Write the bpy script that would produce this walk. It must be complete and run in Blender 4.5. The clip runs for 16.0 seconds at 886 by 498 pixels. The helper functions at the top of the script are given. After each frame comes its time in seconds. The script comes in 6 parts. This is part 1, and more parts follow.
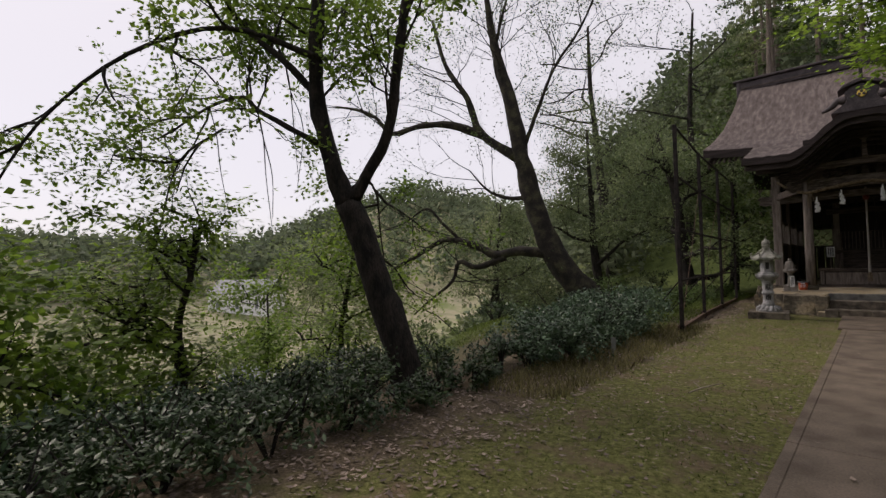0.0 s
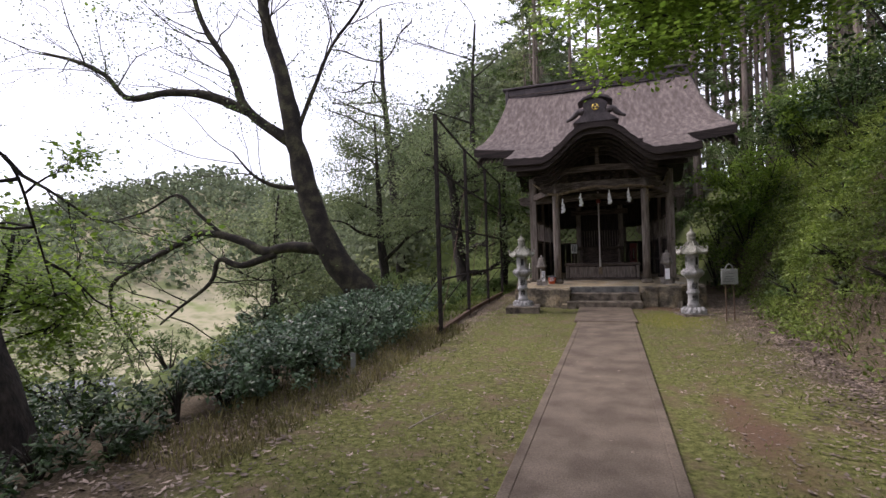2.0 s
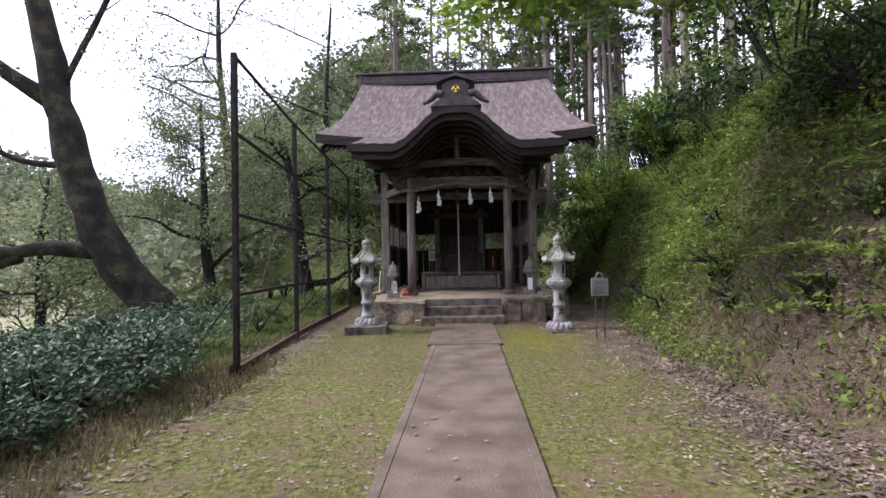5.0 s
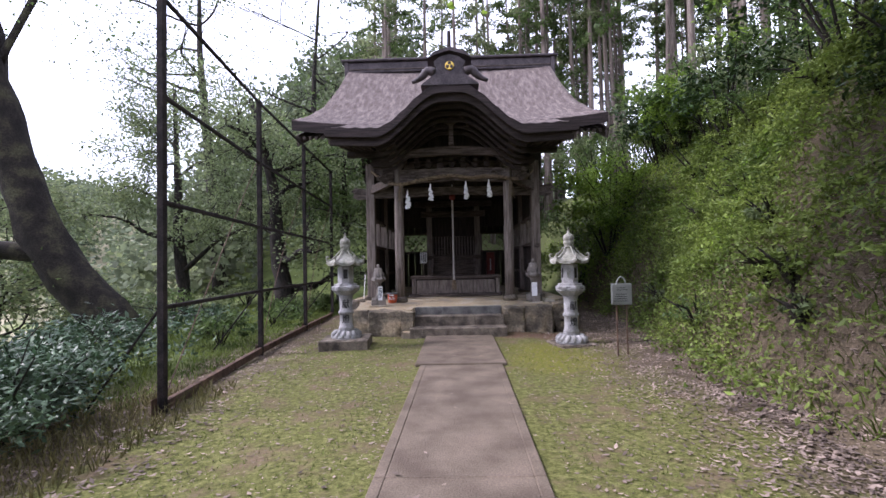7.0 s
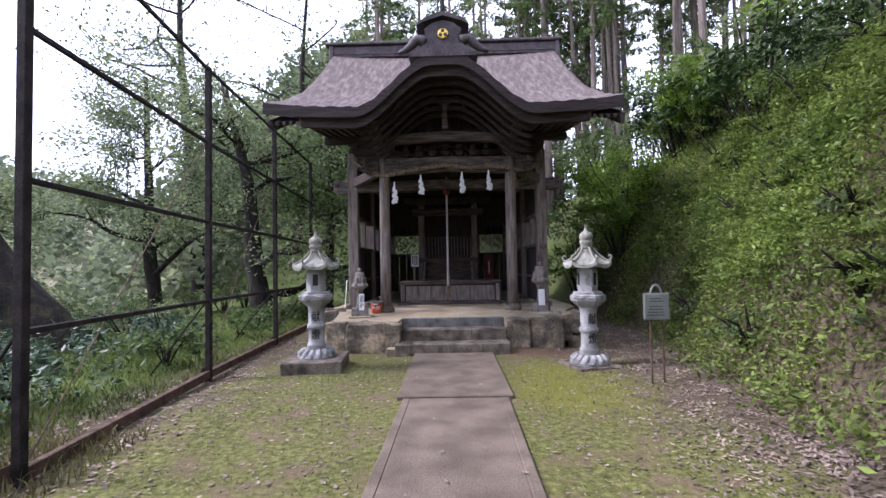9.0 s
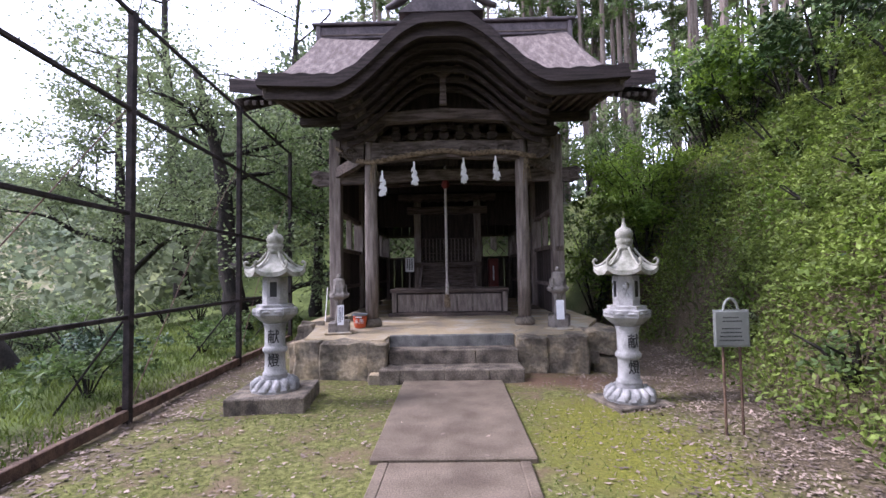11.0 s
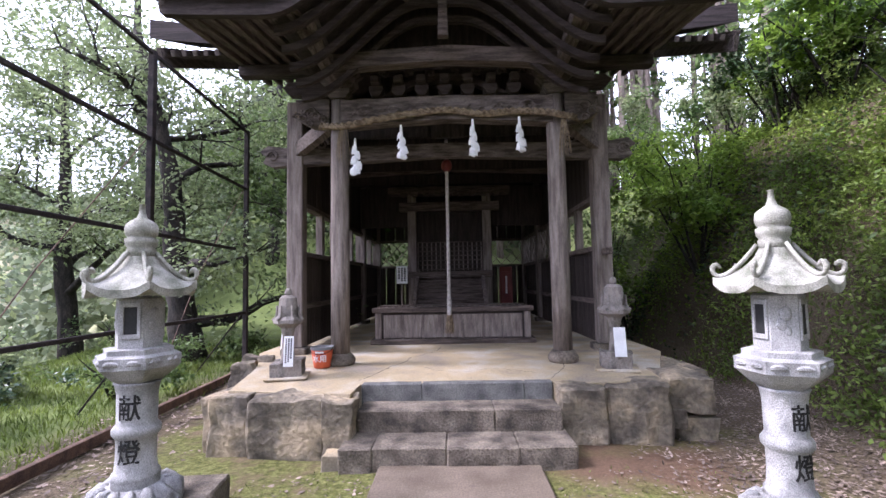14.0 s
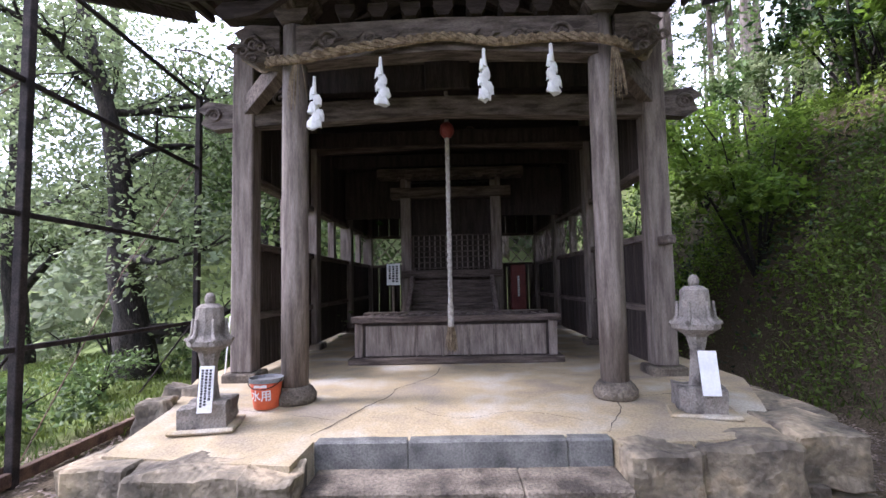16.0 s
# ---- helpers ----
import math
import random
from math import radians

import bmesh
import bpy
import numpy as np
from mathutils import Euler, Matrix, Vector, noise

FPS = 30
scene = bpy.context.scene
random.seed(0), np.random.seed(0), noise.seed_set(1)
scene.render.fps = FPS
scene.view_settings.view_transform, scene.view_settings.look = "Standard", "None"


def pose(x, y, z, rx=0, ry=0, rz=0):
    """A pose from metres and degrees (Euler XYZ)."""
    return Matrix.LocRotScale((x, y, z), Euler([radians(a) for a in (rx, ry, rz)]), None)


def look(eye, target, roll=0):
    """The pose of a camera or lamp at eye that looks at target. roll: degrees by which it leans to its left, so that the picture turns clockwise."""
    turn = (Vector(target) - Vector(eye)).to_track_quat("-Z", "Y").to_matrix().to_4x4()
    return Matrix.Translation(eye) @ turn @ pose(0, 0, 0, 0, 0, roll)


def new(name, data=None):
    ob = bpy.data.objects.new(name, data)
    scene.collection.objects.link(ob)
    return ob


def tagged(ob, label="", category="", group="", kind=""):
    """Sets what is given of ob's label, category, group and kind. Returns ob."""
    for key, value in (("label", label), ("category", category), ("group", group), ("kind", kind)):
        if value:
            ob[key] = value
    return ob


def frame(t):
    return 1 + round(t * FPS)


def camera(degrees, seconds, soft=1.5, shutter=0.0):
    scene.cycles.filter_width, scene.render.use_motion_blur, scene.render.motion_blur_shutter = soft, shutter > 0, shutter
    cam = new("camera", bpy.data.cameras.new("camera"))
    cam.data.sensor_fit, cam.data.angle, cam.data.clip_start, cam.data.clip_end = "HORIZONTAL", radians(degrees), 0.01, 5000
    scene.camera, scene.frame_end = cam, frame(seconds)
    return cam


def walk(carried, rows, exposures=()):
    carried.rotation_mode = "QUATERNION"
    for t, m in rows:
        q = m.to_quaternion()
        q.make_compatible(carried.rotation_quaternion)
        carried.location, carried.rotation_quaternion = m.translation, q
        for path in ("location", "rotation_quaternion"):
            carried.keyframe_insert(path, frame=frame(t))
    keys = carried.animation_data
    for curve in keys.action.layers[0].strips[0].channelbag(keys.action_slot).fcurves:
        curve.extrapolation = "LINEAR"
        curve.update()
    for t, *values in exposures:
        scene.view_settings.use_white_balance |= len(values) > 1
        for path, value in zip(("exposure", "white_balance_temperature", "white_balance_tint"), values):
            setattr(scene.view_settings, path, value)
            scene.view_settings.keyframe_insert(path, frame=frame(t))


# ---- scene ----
cam = camera(86.5, 16.0)
# seconds, eye x y z, yaw, pitch, roll
ROWS = [
    (0.0, 0.377, 1.720, 1.413, 41.87, 2.00, 1.29),
    (0.5, 0.424, 2.130, 1.442, 35.89, 1.48, 1.54),
    (1.0, 0.467, 2.540, 1.464, 29.28, 1.13, 1.71),
    (1.5, 0.501, 2.990, 1.472, 24.66, 0.95, 1.74),
    (2.0, 0.523, 3.468, 1.464, 18.67, 0.77, 1.64),
    (2.5, 0.531, 4.003, 1.445, 10.86, 0.72, 1.48),
    (3.0, 0.527, 4.461, 1.425, 6.13, 0.85, 1.32),
    (3.5, 0.516, 4.841, 1.408, 3.88, 1.01, 1.21),
    (4.0, 0.507, 5.179, 1.399, 3.08, 1.18, 1.17),
    (6.5, 0.495, 6.845, 1.377, 1.44, 1.71, 1.20),
    (7.0, 0.497, 7.189, 1.374, 1.48, 1.80, 1.21),
    (7.5, 0.504, 7.535, 1.377, 1.47, 1.96, 1.21),
    (8.0, 0.514, 7.881, 1.383, 1.29, 2.06, 1.19),
    (8.5, 0.523, 8.221, 1.385, 1.42, 2.04, 1.16),
    (9.0, 0.529, 8.568, 1.391, 0.99, 2.12, 1.11),
    (11.5, 0.563, 10.425, 1.403, 1.25, 2.82, 0.81),
    (12.0, 0.564, 10.808, 1.413, 1.52, 3.01, 0.82),
    (12.5, 0.559, 11.209, 1.436, 1.41, 3.46, 0.88),
    (13.0, 0.548, 11.599, 1.440, 1.42, 3.60, 0.94),
    (13.5, 0.535, 11.958, 1.437, 1.50, 3.71, 1.00),
    (14.0, 0.529, 12.316, 1.433, 1.33, 3.89, 1.07),
    (14.5, 0.525, 12.685, 1.428, 1.54, 4.01, 1.13),
    (15.0, 0.523, 13.063, 1.426, 1.65, 4.08, 1.18),
    (15.5, 0.523, 13.458, 1.431, 1.39, 4.12, 1.21),
    (16.0, 0.519, 13.850, 1.429, 1.57, 4.02, 1.22),
]
EXPOSURES = [(0.0, -0.95, 6850, 21), (1.0, -0.55, 6600, 23), (3.5, 0.25, 6080, 28), (7.0, 0.52, 5780, 29), (9.0, 0.67, 5620, 29), (12.5, 1.17, 5700, 31), (16.0, 1.62, 5600, 28)]
walk(cam, [(t, pose(x, y, z, 90 + pitch, roll, yaw)) for t, x, y, z, yaw, pitch, roll in ROWS], EXPOSURES)

# ---- light ----
world = bpy.data.worlds.new("world")
scene.world = world
world.use_nodes = True
wn, wl = world.node_tree.nodes, world.node_tree.links
sky = wn.new("ShaderNodeTexSky")
sky.sky_type, sky.sun_disc = "NISHITA", False
sky.sun_elevation, sky.sun_rotation = radians(47), radians(-94)
veil = wn.new("ShaderNodeMix")
veil.data_type = "RGBA"
veil.inputs["Factor"].default_value = 0.72
veil.inputs["B"].default_value = (16.0, 16.6, 17.4, 1)
wl.new(sky.outputs[0], veil.inputs["A"])
wl.new(veil.outputs["Result"], wn["Background"].inputs[0])
wn["Background"].inputs[1].default_value = 0.12
sun = new("sun", bpy.data.lights.new("sun", "SUN"))
sun.data.energy, sun.data.angle, sun.data.color = 4.0, radians(13), (1.0, 0.95, 0.86)
sun.matrix_world = look((-30, -2, 33), (0, 0, 0))


# ---- materials ----
def mat(name, a, b, scale=6.0, rough=0.85, bump=0.25, fine=60.0, c=None, stretch=(1, 1, 1), metal=0.0, per="", vary=0.25, spec=0.3, thin=0.0):
    """Two or three colours mixed by noise at two scales, with fine relief. per: 'object' or 'island' varies the brightness piece by piece."""
    m = bpy.data.materials.new(name)
    m.use_nodes = True
    n, l = m.node_tree.nodes, m.node_tree.links
    out = n["Principled BSDF"]
    co = n.new("ShaderNodeTexCoord")
    mp = n.new("ShaderNodeMapping")
    mp.inputs["Scale"].default_value = stretch
    geo = n.new("ShaderNodeNewGeometry")
    l.new(geo.outputs["Position"] if per == "world" else co.outputs["Object"], mp.inputs[0])
    big, small = n.new("ShaderNodeTexNoise"), n.new("ShaderNodeTexNoise")
    for t, s, d in ((big, scale, 4), (small, fine, 3)):
        t.inputs["Scale"].default_value, t.inputs["Detail"].default_value = s, d
        l.new(mp.outputs[0], t.inputs["Vector"])
    ramp = n.new("ShaderNodeValToRGB")
    ramp.color_ramp.elements[0].position, ramp.color_ramp.elements[1].position = 0.35, 0.65
    ramp.color_ramp.elements[0].color, ramp.color_ramp.elements[1].color = (*a, 1), (*b, 1)
    if c:
        e = ramp.color_ramp.elements.new(0.5)
        e.color = (*c, 1)
    l.new(big.outputs["Fac"], ramp.inputs[0])
    grain = n.new("ShaderNodeMapRange")
    grain.inputs["From Min"].default_value, grain.inputs["From Max"].default_value = 0.3, 0.7
    grain.inputs["To Min"].default_value, grain.inputs["To Max"].default_value = 1 - vary, 1 + vary
    l.new(small.outputs["Fac"], grain.inputs[0])
    mul = n.new("ShaderNodeVectorMath")
    mul.operation = "SCALE"
    l.new(ramp.outputs[0], mul.inputs[0])
    l.new(grain.outputs[0], mul.inputs["Scale"])
    last = mul
    if per in ("object", "island"):
        src = n.new("ShaderNodeObjectInfo").outputs["Random"] if per == "object" else geo.outputs["Random Per Island"]
        rng = n.new("ShaderNodeMapRange")
        rng.inputs["To Min"].default_value, rng.inputs["To Max"].default_value = 0.55, 1.45
        l.new(src, rng.inputs[0])
        last = n.new("ShaderNodeVectorMath")
        last.operation = "SCALE"
        l.new(mul.outputs[0], last.inputs[0])
        l.new(rng.outputs[0], last.inputs["Scale"])
    l.new(last.outputs[0], out.inputs["Base Color"])
    out.inputs["Roughness"].default_value, out.inputs["Metallic"].default_value = rough, metal
    out.inputs["Specular IOR Level"].default_value = spec
    if bump:
        bp = n.new("ShaderNodeBump")
        bp.inputs["Strength"].default_value, bp.inputs["Distance"].default_value = bump, 0.02
        l.new(small.outputs["Fac"], bp.inputs["Height"])
        l.new(bp.outputs[0], out.inputs["Normal"])
    if thin:
        tr = n.new("ShaderNodeBsdfTranslucent")
        mx = n.new("ShaderNodeMixShader")
        mx.inputs[0].default_value = thin
        l.new(last.outputs[0], tr.inputs[0])
        l.new(out.outputs[0], mx.inputs[1])
        l.new(tr.outputs[0], mx.inputs[2])
        l.new(mx.outputs[0], n["Material Output"].inputs[0])
    return m


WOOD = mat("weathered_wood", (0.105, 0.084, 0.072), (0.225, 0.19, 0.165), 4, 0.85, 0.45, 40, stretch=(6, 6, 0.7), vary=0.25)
# Same timber, grain turned; these copies are toned darker for beams in shade.
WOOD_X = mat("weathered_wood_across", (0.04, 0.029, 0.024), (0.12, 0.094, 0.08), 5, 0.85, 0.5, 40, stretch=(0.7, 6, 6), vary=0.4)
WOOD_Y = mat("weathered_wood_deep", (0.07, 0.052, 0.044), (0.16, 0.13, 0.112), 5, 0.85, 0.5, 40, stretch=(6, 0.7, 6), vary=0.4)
# Dark wood, deepened to hold the shade of the hall and canopy.
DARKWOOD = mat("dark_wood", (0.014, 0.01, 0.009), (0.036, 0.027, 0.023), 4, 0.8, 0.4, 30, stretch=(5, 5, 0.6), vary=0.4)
# Board colour lowered so that it carries part of the interior shade.
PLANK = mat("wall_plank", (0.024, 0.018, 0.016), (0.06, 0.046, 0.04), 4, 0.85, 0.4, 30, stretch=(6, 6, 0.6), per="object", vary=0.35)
# Dark upper timber, with the shade under the roof put into both colours.
DARKRAFTER = mat("shaded_rafter_wood", (0.045, 0.034, 0.029), (0.115, 0.092, 0.08), 5, 0.85, 0.5, 40, stretch=(6, 0.7, 6), vary=0.4)
GABLEWOOD = mat("shaded_gable_wood", (0.018, 0.012, 0.011), (0.048, 0.036, 0.032), 5, 0.85, 0.5, 40, stretch=(0.7, 6, 6), vary=0.4)
CARVED = mat("carved_grey_wood", (0.045, 0.034, 0.029), (0.15, 0.124, 0.108), 6, 0.85, 0.5, 50, stretch=(0.8, 4, 4), vary=0.35)
BARK_ROOF = mat("bark_shingle", (0.082, 0.064, 0.058), (0.165, 0.134, 0.122), 3.2, 0.95, 0.9, 34, c=(0.115, 0.092, 0.084), stretch=(3.0, 0.8, 0.8), vary=0.55)
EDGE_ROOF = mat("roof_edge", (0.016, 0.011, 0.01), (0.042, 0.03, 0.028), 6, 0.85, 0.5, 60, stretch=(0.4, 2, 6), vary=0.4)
RIDGE = mat("ridge_metal", (0.035, 0.028, 0.03), (0.075, 0.06, 0.062), 4, 0.6, 0.2, 30, vary=0.3)
GRANITE = mat("pale_granite", (0.17, 0.17, 0.168), (0.37, 0.362, 0.355), 5, 0.85, 0.45, 150, c=(0.29, 0.287, 0.282), vary=0.38)
MOSSGRANITE = mat("mossy_granite", (0.13, 0.135, 0.10), (0.36, 0.35, 0.31), 6, 0.9, 0.4, 120, c=(0.26, 0.255, 0.215), vary=0.3)
OLDSTONE = mat("old_stone", (0.045, 0.037, 0.03), (0.19, 0.158, 0.122), 5, 0.9, 0.8, 60, c=(0.12, 0.1, 0.077), vary=0.35)
WALLSTONE = mat("wall_stone", (0.075, 0.064, 0.05), (0.34, 0.27, 0.178), 3.4, 0.92, 1.0, 24, c=(0.175, 0.147, 0.106), vary=0.32)
LANTERNSTONE = mat("weathered_lantern_stone", (0.08, 0.07, 0.06), (0.24, 0.21, 0.18), 7, 0.9, 0.6, 80, c=(0.2, 0.18, 0.16), vary=0.3)
BLUESTONE = mat("blue_stone", (0.07, 0.07, 0.067), (0.165, 0.16, 0.148), 6, 0.8, 0.4, 80, vary=0.25)
CEMENT = mat("cement_floor", (0.22, 0.185, 0.14), (0.37, 0.335, 0.275), 1.9, 0.85, 0.3, 70, c=(0.32, 0.255, 0.155), vary=0.2)
PAVING = mat("path_concrete", (0.085, 0.064, 0.047), (0.155, 0.12, 0.09), 2.6, 0.85, 0.35, 70, c=(0.122, 0.096, 0.07), vary=0.22)
STEEL = mat("rusty_steel", (0.014, 0.012, 0.012), (0.035, 0.028, 0.026), 9, 0.8, 0.3, 80, vary=0.3, spec=0.15)
RUST = mat("rust", (0.05, 0.03, 0.022), (0.12, 0.075, 0.05), 9, 0.85, 0.4, 80, vary=0.3)
PAPER = mat("white_paper", (0.72, 0.72, 0.72), (0.85, 0.85, 0.84), 8, 0.7, 0.0, 60, vary=0.05, thin=0.25)
DEADWOOD = mat("dead_wood", (0.16, 0.13, 0.1), (0.3, 0.255, 0.2), 9, 0.9, 0.4, 60, vary=0.3)
INK = mat("black_ink", (0.012, 0.012, 0.013), (0.02, 0.02, 0.02), 8, 0.6, 0.0, 60)
STRAW = mat("straw_rope", (0.10, 0.072, 0.045), (0.24, 0.185, 0.12), 20, 0.95, 0.6, 90, vary=0.4)
CORD = mat("bell_cord", (0.25, 0.23, 0.21), (0.42, 0.39, 0.36), 25, 0.9, 0.3, 90, vary=0.3)
ORANGE = mat("orange_plastic", (0.46, 0.075, 0.025), (0.56, 0.11, 0.04), 5, 0.45, 0.05, 60, vary=0.1)
GREYPLASTIC = mat("grey_rim", (0.12, 0.12, 0.125), (0.2, 0.2, 0.2), 5, 0.5, 0.05, 60)
CRACK = mat("crack_shadow", (0.02, 0.017, 0.014), (0.04, 0.034, 0.028), 8, 0.95, 0.0, 60)
RED = mat("red_paint", (0.10, 0.018, 0.016), (0.16, 0.03, 0.025), 5, 0.5, 0.05, 60)
GOLD = mat("gold_leaf", (0.62, 0.42, 0.08), (0.8, 0.58, 0.14), 9, 0.35, 0.1, 60, metal=0.8)
SIGNGREY = mat("sign_board", (0.15, 0.16, 0.145), (0.21, 0.22, 0.2), 5, 0.6, 0.05, 60, vary=0.06)
BARK = mat("tree_bark", (0.009, 0.008, 0.007), (0.033, 0.027, 0.022), 9, 0.95, 1.0, 45, stretch=(1, 1, 0.4), vary=0.45)
MOSSBARK = mat("mossy_bark", (0.012, 0.01, 0.008), (0.05, 0.048, 0.026), 3.0, 0.95, 1.0, 30, c=(0.022, 0.018, 0.014), vary=0.45)
CEDARBARK = mat("cedar_bark", (0.11, 0.085, 0.07), (0.22, 0.185, 0.16), 4, 0.95, 0.8, 24, stretch=(3, 3, 0.3), vary=0.35)
LEAF_DARK = mat("leaf_dark", (0.014, 0.033, 0.01), (0.036, 0.068, 0.018), 1.5, 0.5, 0.0, 20, per="island", thin=0.15, spec=0.35)
LEAF_SHRUB = mat("leaf_shrub", (0.026, 0.056, 0.028), (0.07, 0.115, 0.055), 1.5, 0.42, 0.0, 20, per="island", thin=0.15, spec=0.3)
LEAF_MAPLE = mat("leaf_maple", (0.09, 0.165, 0.02), (0.19, 0.28, 0.04), 1.2, 0.55, 0.0, 20, per="island", thin=0.5, spec=0.3)
LEAF_TREE = mat("leaf_tree", (0.05, 0.09, 0.025), (0.115, 0.165, 0.05), 0.8, 0.55, 0.0, 20, per="island", thin=0.4, spec=0.3)
LEAF_PALE = mat("leaf_pale", (0.12, 0.155, 0.07), (0.25, 0.29, 0.14), 0.5, 0.6, 0.0, 20, per="island", thin=0.5, spec=0.3)
LEAF_MID = mat("leaf_mid", (0.095, 0.132, 0.058), (0.2, 0.245, 0.115), 0.6, 0.55, 0.0, 20, per="island", thin=0.45, spec=0.3)
LEAF_BOUGH = mat("leaf_bough", (0.12, 0.21, 0.025), (0.23, 0.33, 0.05), 1.2, 0.55, 0.0, 20, per="island", thin=0.6, spec=0.3)
# Far leaves paled and greyed, with a little distance haze in the colour.
LEAF_FAR = mat("leaf_far", (0.085, 0.115, 0.07), (0.17, 0.2, 0.115), 0.12, 0.7, 0.0, 3, per="island", thin=0.4, spec=0.2)
DRYGRASS = mat("dry_grass", (0.09, 0.085, 0.03), (0.2, 0.18, 0.08), 1.2, 0.7, 0.0, 20, per="island", thin=0.4)
GRASS = mat("grass_blade", (0.055, 0.09, 0.015), (0.14, 0.18, 0.035), 1.2, 0.6, 0.0, 20, per="island", thin=0.4)
FERN = mat("fern", (0.085, 0.13, 0.022), (0.19, 0.25, 0.055), 1.2, 0.55, 0.0, 20, per="island", thin=0.4)
LITTER = mat("dry_leaf", (0.085, 0.064, 0.052), (0.27, 0.21, 0.172), 3, 0.85, 0.0, 20, per="island")
WHITE = mat("white_wall", (0.62, 0.62, 0.61), (0.74, 0.74, 0.73), 2, 0.8, 0.05, 30, vary=0.06)
TILE = mat("house_roof", (0.10, 0.11, 0.12), (0.2, 0.21, 0.225), 3, 0.6, 0.2, 20, vary=0.2)
ASPHALT = mat("valley_road", (0.30, 0.29, 0.28), (0.42, 0.41, 0.39), 0.5, 0.9, 0.1, 20, vary=0.1)


def ground_material():
    """Moss and short grass, worn to reddish soil in patches, with brown litter towards the edges of the clearing."""
    m = bpy.data.materials.new("mossy_ground")
    m.use_nodes = True
    n, l = m.node_tree.nodes, m.node_tree.links
    out = n["Principled BSDF"]
    pos = n.new("ShaderNodeNewGeometry").outputs["Position"]

    def tex(scale, detail=5, rough=0.6):
        t = n.new("ShaderNodeTexNoise")
        t.inputs["Scale"].default_value, t.inputs["Detail"].default_value, t.inputs["Roughness"].default_value = scale, detail, rough
        l.new(pos, t.inputs["Vector"])
        return t.outputs["Fac"]

    def ramp(src, *stops):
        r = n.new("ShaderNodeValToRGB")
        while len(r.color_ramp.elements) < len(stops):
            r.color_ramp.elements.new(0.5)
        for e, (p, c) in zip(r.color_ramp.elements, stops):
            e.position, e.color = p, (*c, 1)
        l.new(src, r.inputs[0])
        return r.outputs[0]

    def blend(fac, a, b):
        x = n.new("ShaderNodeMix")
        x.data_type = "RGBA"
        l.new(fac, x.inputs["Factor"])
        l.new(a, x.inputs["A"])
        l.new(b, x.inputs["B"])
        return x.outputs["Result"]

    def calc(op, a, b=0.0, clamp=False):
        x = n.new("ShaderNodeMath")
        x.operation, x.use_clamp = op, clamp
        for i, v in enumerate((a, b)):
            if isinstance(v, (int, float)):
                x.inputs[i].default_value = v
            else:
                l.new(v, x.inputs[i])
        return x.outputs[0]

    sep = n.new("ShaderNodeSeparateXYZ")
    l.new(pos, sep.inputs[0])
    px, py = sep.outputs[0], sep.outputs[1]
    moss = ramp(tex(17, 10, 0.82), (0.36, (0.03, 0.032, 0.01)), (0.5, (0.10, 0.105, 0.03)), (0.64, (0.21, 0.205, 0.08)))
    lush = ramp(tex(40, 6, 0.8), (0.35, (0.065, 0.075, 0.012)), (0.65, (0.2, 0.19, 0.035)))
    soil = ramp(tex(28, 9, 0.8), (0.36, (0.085, 0.062, 0.036)), (0.7, (0.2, 0.15, 0.095)))
    red = ramp(tex(45, 6, 0.75), (0.3, (0.075, 0.047, 0.03)), (0.7, (0.165, 0.105, 0.068)))
    brown = ramp(tex(45), (0.3, (0.036, 0.028, 0.018)), (0.5, (0.09, 0.07, 0.045)), (0.7, (0.165, 0.13, 0.09)))
    wobble = calc("MULTIPLY", calc("SUBTRACT", tex(1.3), 0.5), 2.6)
    # bare soil showing through the moss
    c = blend(calc("MULTIPLY", calc("SUBTRACT", tex(2.3, 7, 0.7), 0.5), 7.0, True), moss, soil)
    # lush moss beside the paved strip near the lanterns
    def spot(x0, y0, rx, ry, soft=1.1):
        d = calc("ADD", calc("POWER", calc("DIVIDE", calc("SUBTRACT", px, x0), rx), 2.0), calc("POWER", calc("DIVIDE", calc("SUBTRACT", py, y0), ry), 2.0))
        return calc("MULTIPLY", calc("ADD", calc("SUBTRACT", 1.0, d), wobble), soft, True)
    c = blend(spot(1.9, 14.0, 0.9, 1.3), c, lush)
    c = blend(spot(1.62, 7.8, 0.3, 1.2), c, red)
    c = blend(spot(2.0, 16.2, 1.2, 0.75), c, red)
    # litter along both edges
    right = calc("MULTIPLY", calc("ADD", calc("SUBTRACT", px, 2.55), wobble), 1.6, True)
    left = calc("MULTIPLY", calc("ADD", calc("SUBTRACT", -1.95, px), wobble), 1.8, True)
    c = blend(right, c, brown)
    c = blend(left, c, brown)
    far = calc("ADD", calc("MULTIPLY", calc("SUBTRACT", -6.0, px), 0.3, True), calc("ADD", calc("MULTIPLY", calc("SUBTRACT", px, 9.0), 0.5, True), calc("MULTIPLY", calc("SUBTRACT", py, 24.0), 0.4, True)), True)
    green = ramp(tex(0.4), (0.3, (0.035, 0.046, 0.016)), (0.7, (0.085, 0.1, 0.036)))
    meadow = ramp(tex(1.1, 6, 0.7), (0.3, (0.05, 0.07, 0.02)), (0.7, (0.13, 0.165, 0.05)))
    beyond = calc("MULTIPLY", calc("MULTIPLY", calc("ADD", calc("SUBTRACT", -2.9, px), calc("MULTIPLY", wobble, 0.3)), 1.5, True), calc("MULTIPLY", calc("SUBTRACT", py, 11.5), 0.5, True))
    c = blend(far, c, green)
    c = blend(beyond, c, meadow)
    field = ramp(tex(0.08, 3), (0.35, (0.14, 0.16, 0.07)), (0.5, (0.33, 0.30, 0.2)), (0.65, (0.18, 0.21, 0.09)))
